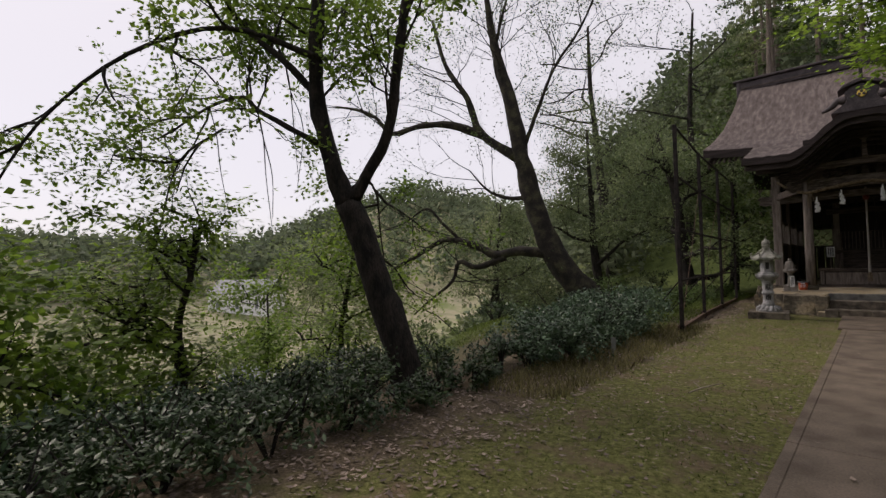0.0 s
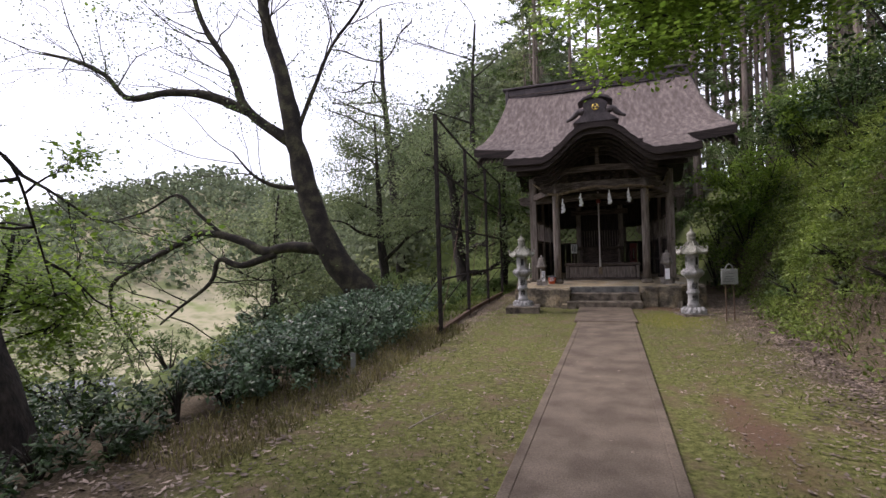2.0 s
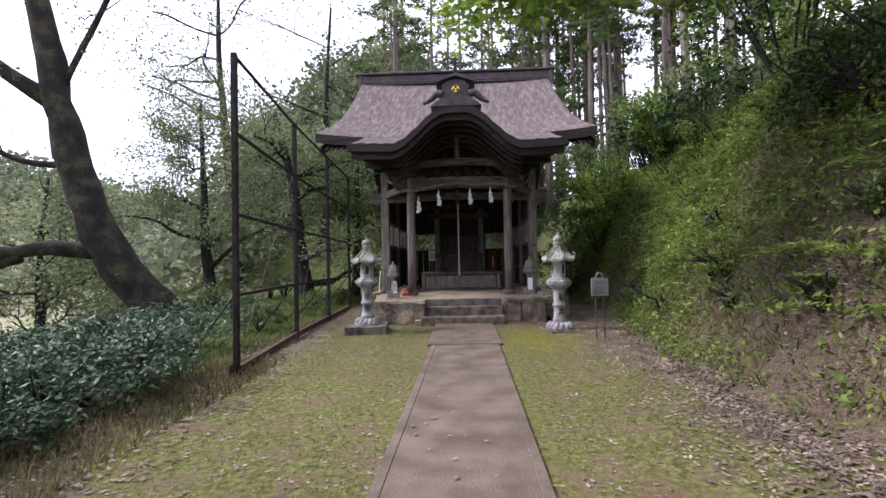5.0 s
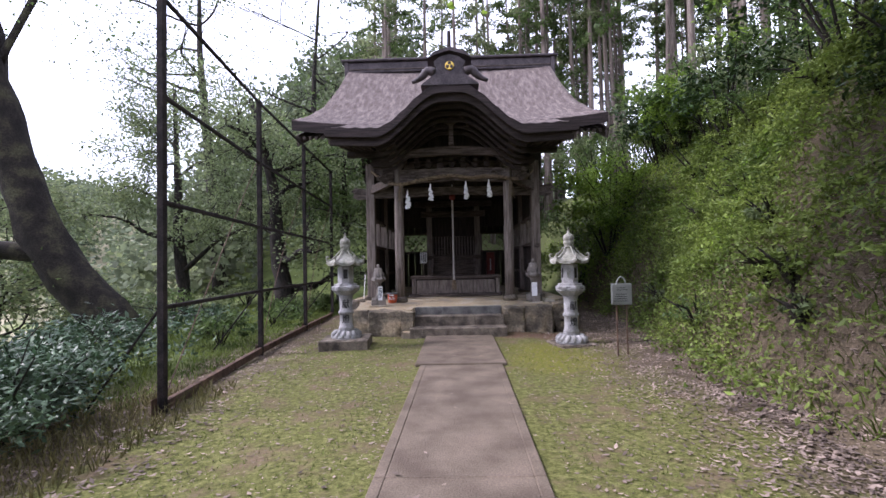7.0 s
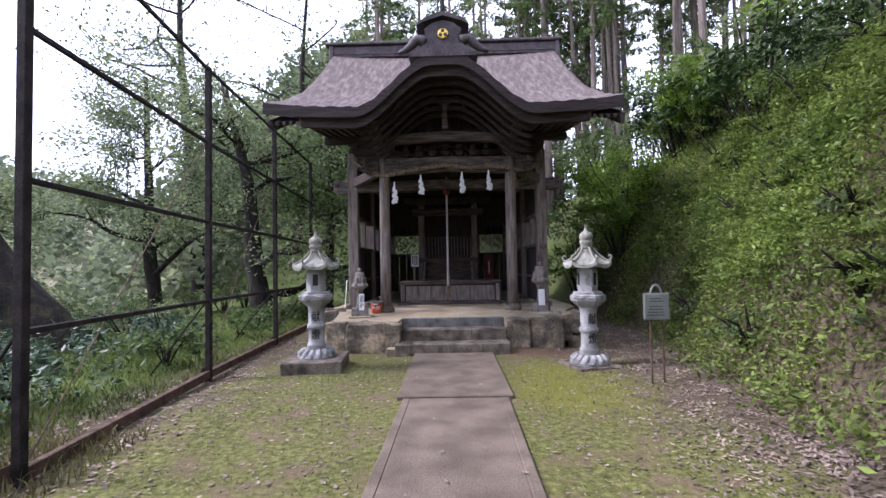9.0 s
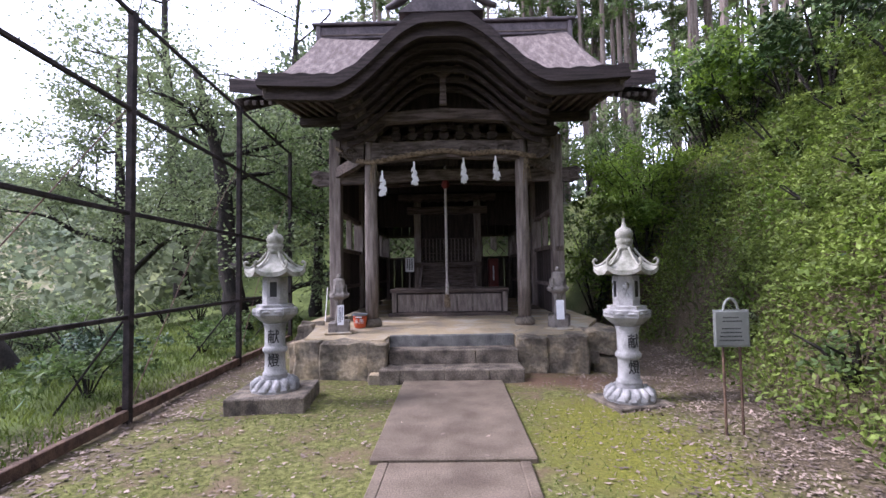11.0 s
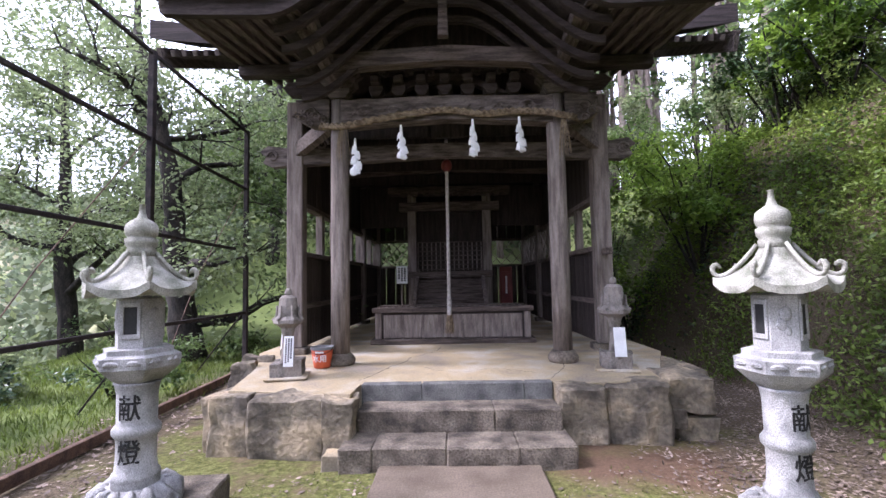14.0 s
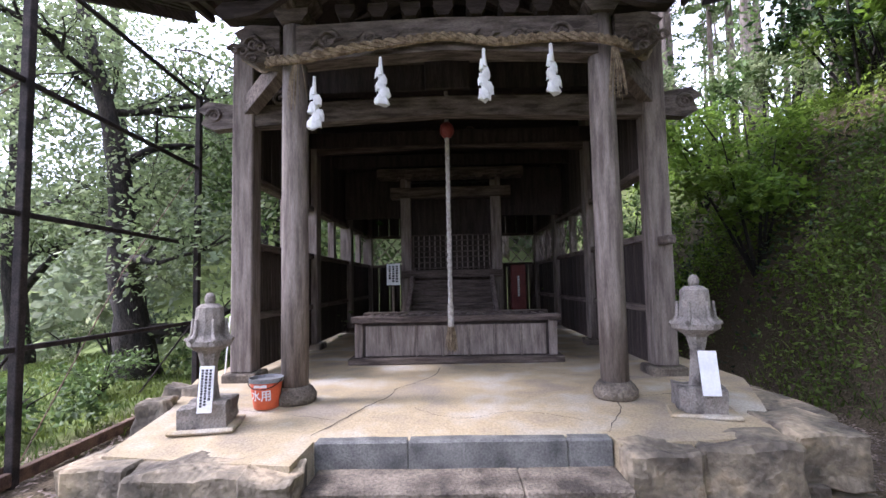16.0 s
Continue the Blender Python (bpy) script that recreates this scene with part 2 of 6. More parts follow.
    c = blend(calc("MULTIPLY", calc("SUBTRACT", -15.0, px), 0.15, True), c, field)
    l.new(c, out.inputs["Base Color"])
    out.inputs["Roughness"].default_value, out.inputs["Specular IOR Level"].default_value = 0.95, 0.15
    bp = n.new("ShaderNodeBump")
    bp.inputs["Strength"].default_value, bp.inputs["Distance"].default_value = 0.6, 0.015
    l.new(tex(90, 4, 0.7), bp.inputs["Height"])
    l.new(bp.outputs[0], out.inputs["Normal"])
    return m


# ---- mesh helpers ----
def link(name, bm, material, parent=None, label="", smooth=False):
    me = bpy.data.meshes.new(name)
    bm.normal_update()
    bm.to_mesh(me)
    bm.free()
    me.materials.append(material)
    if smooth:
        me.shade_smooth()
    ob = new(name, me)
    if parent:
        ob.parent = parent
    if label:
        ob["label"] = label
    return ob


def part(name, bm, material, parent, label="", smooth=False):
    return link(name, bm, material, parent, label, smooth)


def thing(name, at=(0, 0, 0), label="", category="", group="", kind=""):
    ob = new(name)
    ob.location = at
    ob.empty_display_size = 0.1
    return tagged(ob, label, category, group, kind)


def box(x0, x1, y0, y1, z0, z1, bevel=0.008, bm=None):
    bm = bm or bmesh.new()
    m = Matrix.LocRotScale(((x0 + x1) / 2, (y0 + y1) / 2, (z0 + z1) / 2), None, (abs(x1 - x0), abs(y1 - y0), abs(z1 - z0)))
    made = bmesh.ops.create_cube(bm, size=1, matrix=m)
    if bevel:
        edges = list({e for v in made["verts"] for e in v.link_edges})
        bmesh.ops.bevel(bm, geom=edges, offset=bevel, segments=1, affect="EDGES")
    return bm


def beam(a, b, w, h, bevel=0.006, bm=None):
    """A squared timber or bar from a to b, w wide and h high."""
    bm = bm or bmesh.new()
    a, b = Vector(a), Vector(b)
    m = Matrix.Translation((a + b) / 2) @ (b - a).to_track_quat("Y", "Z").to_matrix().to_4x4() @ Matrix.Diagonal((w, (b - a).length, h, 1))
    made = bmesh.ops.create_cube(bm, size=1, matrix=m)
    if bevel:
        bmesh.ops.bevel(bm, geom=list({e for v in made["verts"] for e in v.link_edges}), offset=bevel, segments=1, affect="EDGES")
    return bm


def lathe(profile, seg=24, at=(0, 0, 0), bm=None, turn=0.0, wave=None):
    """A turned body from (radius, height) pairs. wave(k, i) scales the radius."""
    bm = bm or bmesh.new()
    rings = []
    for i, (r, z) in enumerate(profile):
        ring = []
        for k in range(seg):
            a = 2 * math.pi * k / seg + turn
            q = r * (wave(k, i) if wave else 1)
            ring.append(bm.verts.new((at[0] + q * math.cos(a), at[1] + q * math.sin(a), at[2] + z)))
        rings.append(ring)
    for p, q in zip(rings, rings[1:]):
        for k in range(seg):
            bm.faces.new((p[k], p[(k + 1) % seg], q[(k + 1) % seg], q[k]))
    bm.faces.new(rings[0][::-1])
    bm.faces.new(rings[-1])
    return bm


def tube(points, radii, seg=8, bm=None, rough=0.0):
    """A limb, rope or pipe along points."""
    bm = bm or bmesh.new()
    pts = [Vector(p) for p in points]
    rings = []
    for i, p in enumerate(pts):
        d = (pts[min(i + 1, len(pts) - 1)] - pts[max(i - 1, 0)]).normalized()
        side = d.cross(Vector((0.31, 0.95, 0.1))).normalized()
        up = side.cross(d)
        ring = []
        for k in range(seg):
            a = 2 * math.pi * k / seg
            r = radii[i] * (1 + rough * noise.noise(p * 3 + Vector((math.cos(a), math.sin(a), 0)) * 1.5))
            ring.append(bm.verts.new(p + (side * math.cos(a) + up * math.sin(a)) * r))
        rings.append(ring)
    for p, q in zip(rings, rings[1:]):
        for k in range(seg):
            bm.faces.new((p[k], p[(k + 1) % seg], q[(k + 1) % seg], q[k]))
    bm.faces.new(rings[0][::-1])
    bm.faces.new(rings[-1])
    return bm


def smooth_path(points, per=4):
    """Catmull-Rom through the points."""
    p = [Vector(q) for q in points]
    p = [p[0] * 2 - p[1]] + p + [p[-1] * 2 - p[-2]]
    out = []
    for i in range(1, len(p) - 2):
        for k in range(per):
            t = k / per
            out.append(0.5 * (2 * p[i] + (p[i + 1] - p[i - 1]) * t + (2 * p[i - 1] - 5 * p[i] + 4 * p[i + 1] - p[i + 2]) * t * t
                              + (3 * p[i] - p[i - 1] - 3 * p[i + 1] + p[i + 2]) * t ** 3))
    return out + [p[-2]]


def prism(outline, axis, a, b, bm=None):
    """An outline of (u, v) pairs pushed from a to b along axis 'x' or 'y'; v is up."""
    bm = bm or bmesh.new()
    at = (lambda u, v, w: (w, u, v)) if axis == "x" else (lambda u, v, w: (u, w, v))
    p = [bm.verts.new(at(u, v, a)) for u, v in outline]
    q = [bm.verts.new(at(u, v, b)) for u, v in outline]
    n = len(outline)
    for k in range(n):
        bm.faces.new((p[k], p[(k + 1) % n], q[(k + 1) % n], q[k]))
    bm.faces.new(p[::-1])
    bm.faces.new(q)
    bmesh.ops.recalc_face_normals(bm, faces=bm.faces[:])
    return bm


def rough_stone(x0, x1, y0, y1, z0, z1, seed, cuts=3, jag=0.035, keep_top=False):
    """A hewn block with uneven faces."""
    bm = bmesh.new()
    bmesh.ops.create_cube(bm, size=1, matrix=Matrix.LocRotScale(((x0 + x1) / 2, (y0 + y1) / 2, (z0 + z1) / 2), None, (x1 - x0, y1 - y0, z1 - z0)))
    bmesh.ops.bevel(bm, geom=bm.edges[:], offset=min(x1 - x0, z1 - z0) * 0.045, segments=1, affect="EDGES")
    bmesh.ops.subdivide_edges(bm, edges=bm.edges[:], cuts=cuts, use_grid_fill=True)
    off = Vector((seed * 7.3, seed * 3.1, seed * 1.7))
    for v in bm.verts:
        d = noise.noise_vector(v.co * 4 + off) * jag + noise.noise_vector(v.co * 11 + off) * jag * 0.5
        if keep_top and v.co.z > z1 - 0.02:
            d *= 0.25
        v.co += d
    return bm


def leaf_mesh(name, centres, size, seed, aspect=0.5, droop=0.3, flat=0.0, spread=0.35):
    """One mesh of pointed leaves, each a folded pair of triangles pairs, at the centres. flat: how far they lie level."""
    rng = np.random.default_rng(seed)
    c = np.asarray(centres, dtype=np.float64)
    n = len(c)
    d = rng.normal(size=(n, 3))
    d[:, 2] = d[:, 2] * (1 - flat) - droop
    d /= np.linalg.norm(d, axis=1, keepdims=True)
    up = rng.normal(size=(n, 3)) * (1 - flat)
    up[:, 2] += 0.6 + 2 * flat
    side = np.cross(d, up)
    side /= np.linalg.norm(side, axis=1, keepdims=True) + 1e-9
    nor = np.cross(side, d)
    s = (size * rng.uniform(1 - spread, 1 + spread, n))[:, None]
    w = s * aspect * 0.5
    tip, root, mid = c + d * s * 0.5, c - d * s * 0.5, c - nor * s * 0.06
    v = np.stack([root, mid + side * w, tip, mid - side * w], axis=1).reshape(-1, 3)
    me = bpy.data.meshes.new(name)
    me.vertices.add(4 * n)
    me.vertices.foreach_set("co", v.astype(np.float32).ravel())
    idx = np.arange(n)[:, None] * 4 + np.array([0, 1, 2, 0, 2, 3])
    me.loops.add(6 * n)
    me.loops.foreach_set("vertex_index", idx.astype(np.int32).ravel())
    me.polygons.add(2 * n)
    me.polygons.foreach_set("loop_start", np.arange(0, 6 * n, 3, dtype=np.int32))
    me.update(calc_edges=True)
    return me


def leaves(name, centres, size, material, parent=None, label="", seed=0, **how):
    me = leaf_mesh(name, centres, size, seed, **how)
    me.materials.append(material)
    ob = new(name, me)
    if parent:
        ob.parent = parent
    if label:
        ob["label"] = label
    return ob


def clump(rng, centre, radius, n, squash=0.7, shell=0.5):
    """Leaf places round a point, denser towards the outside."""
    d = rng.normal(size=(n, 3))
    d /= np.linalg.norm(d, axis=1, keepdims=True)
    r = radius * rng.uniform(shell, 1.0, n)[:, None] * rng.uniform(0.7, 1.1, (n, 1))
    return np.asarray(centre) + d * r * np.array([1, 1, squash])


def smoothstep(a, b, x):
    t = np.clip((np.asarray(x, dtype=float) - a) / (b - a), 0, 1)
    return t * t * (3 - 2 * t)


# ---- the ground ----
XC = 0.47  # the shrine's middle line


def bank_foot(y):
    return 3.3 + 0.3 * np.sin(y * 0.55) + 1.0 * smoothstep(13.5, 18.5, y)


def height(x, y):
    """The lie of the land: a level terrace, a valley on one side, a steep bank on the other, wooded hills behind."""
    x, y = np.asarray(x, dtype=float), np.asarray(y, dtype=float)
    edge = -2.9 - 3.2 * smoothstep(9.5, 14, y) - 2.0 * smoothstep(18, 30, y)
    d = np.maximum(edge - x, 0)
    z = -0.04 * d - 13 * smoothstep(0, 26, d) - 6 * smoothstep(20, 60, d)
    toe = bank_foot(y)
    b = np.maximum(x - toe, 0)
    z = z + np.where(b < 2.2, 1.75 * b * smoothstep(0, 0.7, b), 3.85 + 3.2 * (1 - np.exp(-np.maximum(b - 2.2, 0) / 4.5)))
    back = smoothstep(26, 54, y + 0.1 * x) * smoothstep(-50, -10, x)
    z = z + 19 * back * (1 - smoothstep(-5, 11, x))
    far = smoothstep(90, 260, -x + 0.15 * y) * 44 + smoothstep(110, 300, y) * 34 * (1 - smoothstep(-60, 30, x))
    z = z + far * (0.9 + 0.16 * np.sin(x * 0.013 + y * 0.021) + 0.06 * np.sin(x * 0.05 + 1.3))
    z = z + 0 * x - 4 * smoothstep(5, 60, -y) * smoothstep(-3, -30, x)
    near = 0.025 * np.sin(x * 2.1 + y * 0.7) * np.sin(y * 1.3 - x * 0.4)
    return z + near * smoothstep(0.62, 1.2, np.abs(x - 0.55))


def hz(x, y):
    return float(height(x, y))


def terrain():
    def axis(stops):
        return np.unique(np.concatenate([np.arange(a, b, s) for a, b, s in stops]))
    xs = axis([(-900, -200, 40), (-200, -60, 8), (-60, -8, 2), (-8, 8, 0.2), (8, 60, 2), (60, 200, 10), (200, 900, 50)])
    ys = axis([(-600, -60, 40), (-60, -2, 2), (-2, 24, 0.25), (24, 90, 2), (90, 300, 8), (300, 1000, 50)])
    gx, gy = np.meshgrid(xs, ys)
    gz = height(gx, gy)
    n, m = len(xs), len(ys)
    v = np.stack([gx, gy, gz], axis=-1).reshape(-1, 3)
    i = (np.arange(m - 1)[:, None] * n + np.arange(n - 1)[None, :]).ravel()
    faces = np.stack([i, i + 1, i + n + 1, i + n], axis=1)
    me = bpy.data.meshes.new("ground")
    me.from_pydata(v.tolist(), [], faces.tolist())
    me.materials.append(ground_material())
    me.shade_smooth()
    tagged(new("ground", me), "mossy terrace ground falling to a valley and rising to a steep bank", "ground", kind="structure")


terrain()


# ---- paved strip ----
def skew(bm):
    """The strip runs a little askew to the shrine."""
    for v in bm.verts:
        v.co.x += min(0.0, 0.0165 * (v.co.y - 13.5))
    return bm


def paved_path():
    road = thing("path", (0, 0, 0), "worn reddish-grey concrete path with low kerb edging leading to shrine", "path", kind="structure")
    k = 0
    for y0, y1, x0, x1 in [(-9, -4, 0.0, 1.1), (-4, 1.3, 0.0, 1.1), (1.3, 6.1, 0.0, 1.1), (6.1, 10.2, 0.0, 1.1), (10.2, 13.5, 0.0, 1.1)]:
        part("slab", skew(box(x0 + 0.078, x1 - 0.078, y0 + 0.003, y1 - 0.003, -0.1, 0.03, 0.006)), PAVING, road)
        for a, b in ((x0, x0 + 0.08), (x1 - 0.08, x1)):
            part("kerb", skew(box(a, b, y0 + 0.003, y1 - 0.003, -0.1, 0.032 + 0.003 * (k % 2), 0.008)), PAVING, road)
            k += 1
    part("slab", box(-0.07, 1.16, 13.53, 16.02, -0.1, 0.045, 0.012), PAVING, road)


paved_path()


# ---- platform and steps ----
FLOOR = 0.56


def platform():
    base = thing("platform", (0, 0, 0), "cement-topped stone platform of rough hewn blocks carrying the shrine", "platform", kind="structure")
    top = bmesh.new()
    front = [(-1.48, 16.5), (-0.36, 16.32), (-0.34, 16.66), (1.4, 16.7), (1.42, 16.58), (2.36, 16.66), (2.62, 17.25), (-1.55, 17.25)]
    rear = [(-1.55, 17.25), (2.62, 17.25), (2.95, 18.0), (2.95, 25.2), (-1.95, 25.2), (-1.95, 18.3)]
    for outline in (front, rear):
        lo = [top.verts.new((x, y, -0.1)) for x, y in outline]
        hi = [top.verts.new((x, y, FLOOR - 0.06 * min(1, max(0, (17.25 - y) / 0.7)))) for x, y in outline]
        for k in range(len(outline)):
            q = (k + 1) % len(outline)
            top.faces.new((lo[k], lo[q], hi[q], hi[k]))
        bmesh.ops.triangulate(top, faces=[top.faces.new(hi)])
    bmesh.ops.remove_doubles(top, verts=top.verts[:], dist=0.001)
    bmesh.ops.recalc_face_normals(top, faces=top.faces[:])
    part("paving", top, CEMENT, base, "pale ochre cement floor with cracks")
    rng = random.Random(4)
    blocks = [(-1.56, -1.2, 0.5), (-1.21, -0.55, 0.495), (-0.56, -0.32, 0.485)]
    for k, (x0, x1, h) in enumerate(blocks):
        part("stone", rough_stone(x0, x1, 16.3 - 0.07 * k, 16.62 - 0.07 * k, -0.12, h, k + 1, 4, 0.034), WALLSTONE, base)
    blocks = [(1.41, 1.84, 0.5), (1.835, 2.4, 0.515)]
    for k, (x0, x1, h) in enumerate(blocks):
        part("stone", rough_stone(x0, x1, 16.46 + 0.04 * k, 16.8, -0.12, h, k + 7, 4, 0.034), WALLSTONE, base)
    part("stone", rough_stone(2.38, 2.82, 16.6, 17.05, 0.22, 0.55, 12, 3, 0.04), WALLSTONE, base)
    part("stone", rough_stone(2.4, 2.55, 16.56, 16.8, 0.1, 0.27, 13, 2, 0.03), WALLSTONE, base)
    part("stone", rough_stone(2.5, 2.85, 16.62, 16.95, -0.08, 0.18, 14, 2, 0.03), WALLSTONE, base)
    for k in range(9):
        y = 17.1 + 0.85 * k
        part("stone", rough_stone(2.68 + 0.04 * min(k, 3), 3.04 + 0.04 * min(k, 3), y, y + 0.8, -0.1, 0.5 - 0.03 * (k % 3), 20 + k, 2, 0.04), WALLSTONE, base)
        part("stone", rough_stone(-2.08 + (0.42 if k < 2 else 0.0), -1.75 + (0.3 if k < 2 else 0.0), y - 0.7, y + 0.1, -0.1, 0.46 - 0.05 * (k % 3), 40 + k, 2, 0.045), WALLSTONE, base)
    for k, (x, y, s) in enumerate([(-1.72, 17.35, 0.12), (-1.62, 17.7, 0.1), (-1.82, 17.85, 0.14)]):
        part("stone", rough_stone(x - s, x + s, y - s * 0.7, y + s * 0.7, 0.36, 0.6, 60 + k, 2, 0.05), WALLSTONE, base)

    def crack(points, w):
        bm = bmesh.new()
        run = smooth_path([(x, y, 0) for x, y in points], 6)
        left, right = [], []
        for k, p in enumerate(run):
            d = (run[min(k + 1, len(run) - 1)] - run[max(k - 1, 0)]).normalized()
            n = Vector((-d.y, d.x, 0)) * w * rng.uniform(0.3, 1.0)
            p = p + Vector((rng.uniform(-0.012, 0.012), rng.uniform(-0.012, 0.012), 0))
            z = FLOOR - 0.06 * min(1, max(0, (17.25 - p.y) / 0.7)) + 0.003
            left.append(bm.verts.new((p.x + n.x, p.y + n.y, z)))
            right.append(bm.verts.new((p.x - n.x, p.y - n.y, z)))
        for k in range(len(run) - 1):
            bm.faces.new((left[k], right[k], right[k + 1], left[k + 1]))
        part("crack", bm, CRACK, base, "dark crack in the cement")

    crack([(-0.37, 16.75), (-0.2, 17.1), (-0.02, 17.5), (0.02, 17.8), (0.25, 18.2), (0.35, 18.7)], 0.006)
    crack([(-1.3, 17.3), (-0.8, 17.15), (-0.3, 17.0)], 0.003)
    crack([(1.4, 16.75), (1.6, 17.1), (1.7, 17.4), (2.3, 17.5)], 0.004)
    crack([(0.2, 17.2), (0.5, 17.0), (0.95, 17.1), (1.3, 16.95)], 0.003)
    crack([(0.9, 18.9), (1.5, 18.3), (2.1, 18.1), (2.5, 17.9)], 0.003)

    stair = thing("stone_steps", (0, 0, 0), "three worn grey stone steps up to the platform", "steps", kind="structure")
    for k, (x0, x1) in enumerate([(-0.38, -0.12), (-0.122, 0.45), (0.448, 1.0), (0.998, 1.44)]):
        part("step", rough_stone(x0, x1, 15.95 + 0.015 * (k % 2), 16.5, -0.1, 0.178, 70 + k, 3, 0.016, True), OLDSTONE, stair)
    for k, (x0, x1) in enumerate([(-0.31, 0.85), (0.847, 1.41)]):
        part("step", rough_stone(x0, x1, 16.33, 16.75, 0.1, 0.36, 80 + k, 4, 0.014, True), OLDSTONE, stair)
    for k, (x0, x1) in enumerate([(-0.33, 0.222), (0.22, 1.142), (1.14, 1.4)]):
        part("step", rough_stone(x0, x1, 16.64, 16.88, 0.27, 0.515, 90 + k, 4, 0.006, True), BLUESTONE, stair, "blue-grey dressed edging stone")
    wedge = rough_stone(-0.52, -0.34, 16.0, 16.3, -0.1, 0.12, 97, 2, 0.03)
    part("footing", wedge, CEMENT, stair, "slumped pale mortar footing")


platform()

# ---- the shrine ----
shrine = thing("shrine_building", (XC, 21, FLOOR), "weathered wooden shrine hall with bark-shingled roof and curved front gable", "building")
shrine.location = (0, 0, 0)
HY = 18.25   # front posts of the hall
KY = 17.4    # round pillars under the canopy
XL, XR = -1.46, 2.39
BACK = 24.5


def roof_line(y):
    y = np.minimum(y, 45.4 - np.asarray(y, dtype=float))
    return np.interp(y, [15.0, 16.0, 17.0, 17.9, 19.0, 20.1, 21.2, 22.1, 22.7], [3.75, 3.95, 4.25, 4.58, 5.02, 5.64, 6.55, 7.38, 7.82])


def gable_curve(x):
    """The rise of the curved gable over the eave line."""
    return 1 - smoothstep(0.12, 1.0, np.abs(np.asarray(x, dtype=float) - XC) / 1.45)


def roof_surface(x, y):
    lift = 0.10 * (np.abs(x - XC) / 3.0) ** 3
    plain = roof_line(y) + lift
    arch = 3.95 + lift + 0.82 * gable_curve(x)
    return np.where(y < 22.7, np.maximum(plain, arch), plain)


def roof_shell(name, x0, x1, y0, y1, nx, ny, thick, label, taper=0.0):
    xs, ys = np.linspace(x0, x1, nx), np.linspace(y0, y1, ny)
    gx, gy = np.meshgrid(xs, ys)
    gx = XC + (gx - XC) * (1 - taper * smoothstep(y0, 22.7, np.minimum(gy, 45.4 - gy)))
    top = roof_surface(gx, gy)
    top = top + 0.012 * np.sin(gx * 23 + gy * 3) * np.sin(gy * 31)
    low = roof_surface(gx, gy) - thick
    n = nx * ny
    v = np.concatenate([np.stack([gx, gy, top], -1).reshape(-1, 3), np.stack([gx, gy, low], -1).reshape(-1, 3)])
    f = []
    for j in range(ny - 1):
        for i in range(nx - 1):
            a = j * nx + i
            f.append((a, a + 1, a + nx + 1, a + nx))
            f.append((n + a, n + a + nx, n + a + nx + 1, n + a + 1))
    rim = [i for i in range(nx)] + [j * nx + nx - 1 for j in range(1, ny)] + [(ny - 1) * nx + i for i in range(nx - 2, -1, -1)] + [j * nx for j in range(ny - 2, 0, -1)]
    edge = len(f)
    for a, b in zip(rim, rim[1:] + rim[:1]):
        f.append((a, n + a, n + b, b))
    me = bpy.data.meshes.new(name)
    me.from_pydata(v.tolist(), [], f)
    me.materials.append(BARK_ROOF)
    me.materials.append(EDGE_ROOF)
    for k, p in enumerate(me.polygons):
        # rim in the edge colour; downward faces share it, painting their shade dark
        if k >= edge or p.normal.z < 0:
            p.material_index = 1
        p.use_smooth = k < edge
    ob = new(name, me)
    ob.parent = shrine
    ob["label"] = label
    return ob


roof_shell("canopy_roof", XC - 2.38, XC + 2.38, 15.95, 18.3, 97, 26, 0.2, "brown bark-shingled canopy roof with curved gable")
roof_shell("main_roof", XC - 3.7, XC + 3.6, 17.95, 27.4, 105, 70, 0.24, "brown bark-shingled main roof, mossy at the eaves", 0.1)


def curved_board(y0, y1, drop, depth, reach, grow=1.0):
    """A board that follows the curved gable, its upper edge drop below the shingles."""
    bm = bmesh.new()
    xs = np.linspace(XC - reach, XC + reach, 61)
    up = 3.95 + 0.10 * (np.abs(xs - XC) / 3.0) ** 3 + 0.82 * grow * gable_curve(xs) - drop
    rows = []
    for x, z in zip(xs, up):
        rows.append([bm.verts.new(p) for p in ((x, y0, z), (x, y0, z - depth), (x, y1, z - depth), (x, y1, z))])
    for a, b in zip(rows, rows[1:]):
        for k in range(4):
            bm.faces.new((a[k], a[(k + 1) % 4], b[(k + 1) % 4], b[k]))
    bm.faces.new(rows[0])
    bm.faces.new(rows[-1][::-1])
    bmesh.ops.recalc_face_normals(bm, faces=bm.faces[:])
    return bm


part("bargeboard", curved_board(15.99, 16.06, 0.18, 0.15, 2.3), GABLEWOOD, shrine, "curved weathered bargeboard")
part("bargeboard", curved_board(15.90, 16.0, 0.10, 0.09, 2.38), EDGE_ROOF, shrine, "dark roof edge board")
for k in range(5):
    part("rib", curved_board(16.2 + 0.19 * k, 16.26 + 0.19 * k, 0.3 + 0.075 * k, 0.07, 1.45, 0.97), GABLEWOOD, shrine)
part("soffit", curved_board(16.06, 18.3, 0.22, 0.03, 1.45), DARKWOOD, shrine)

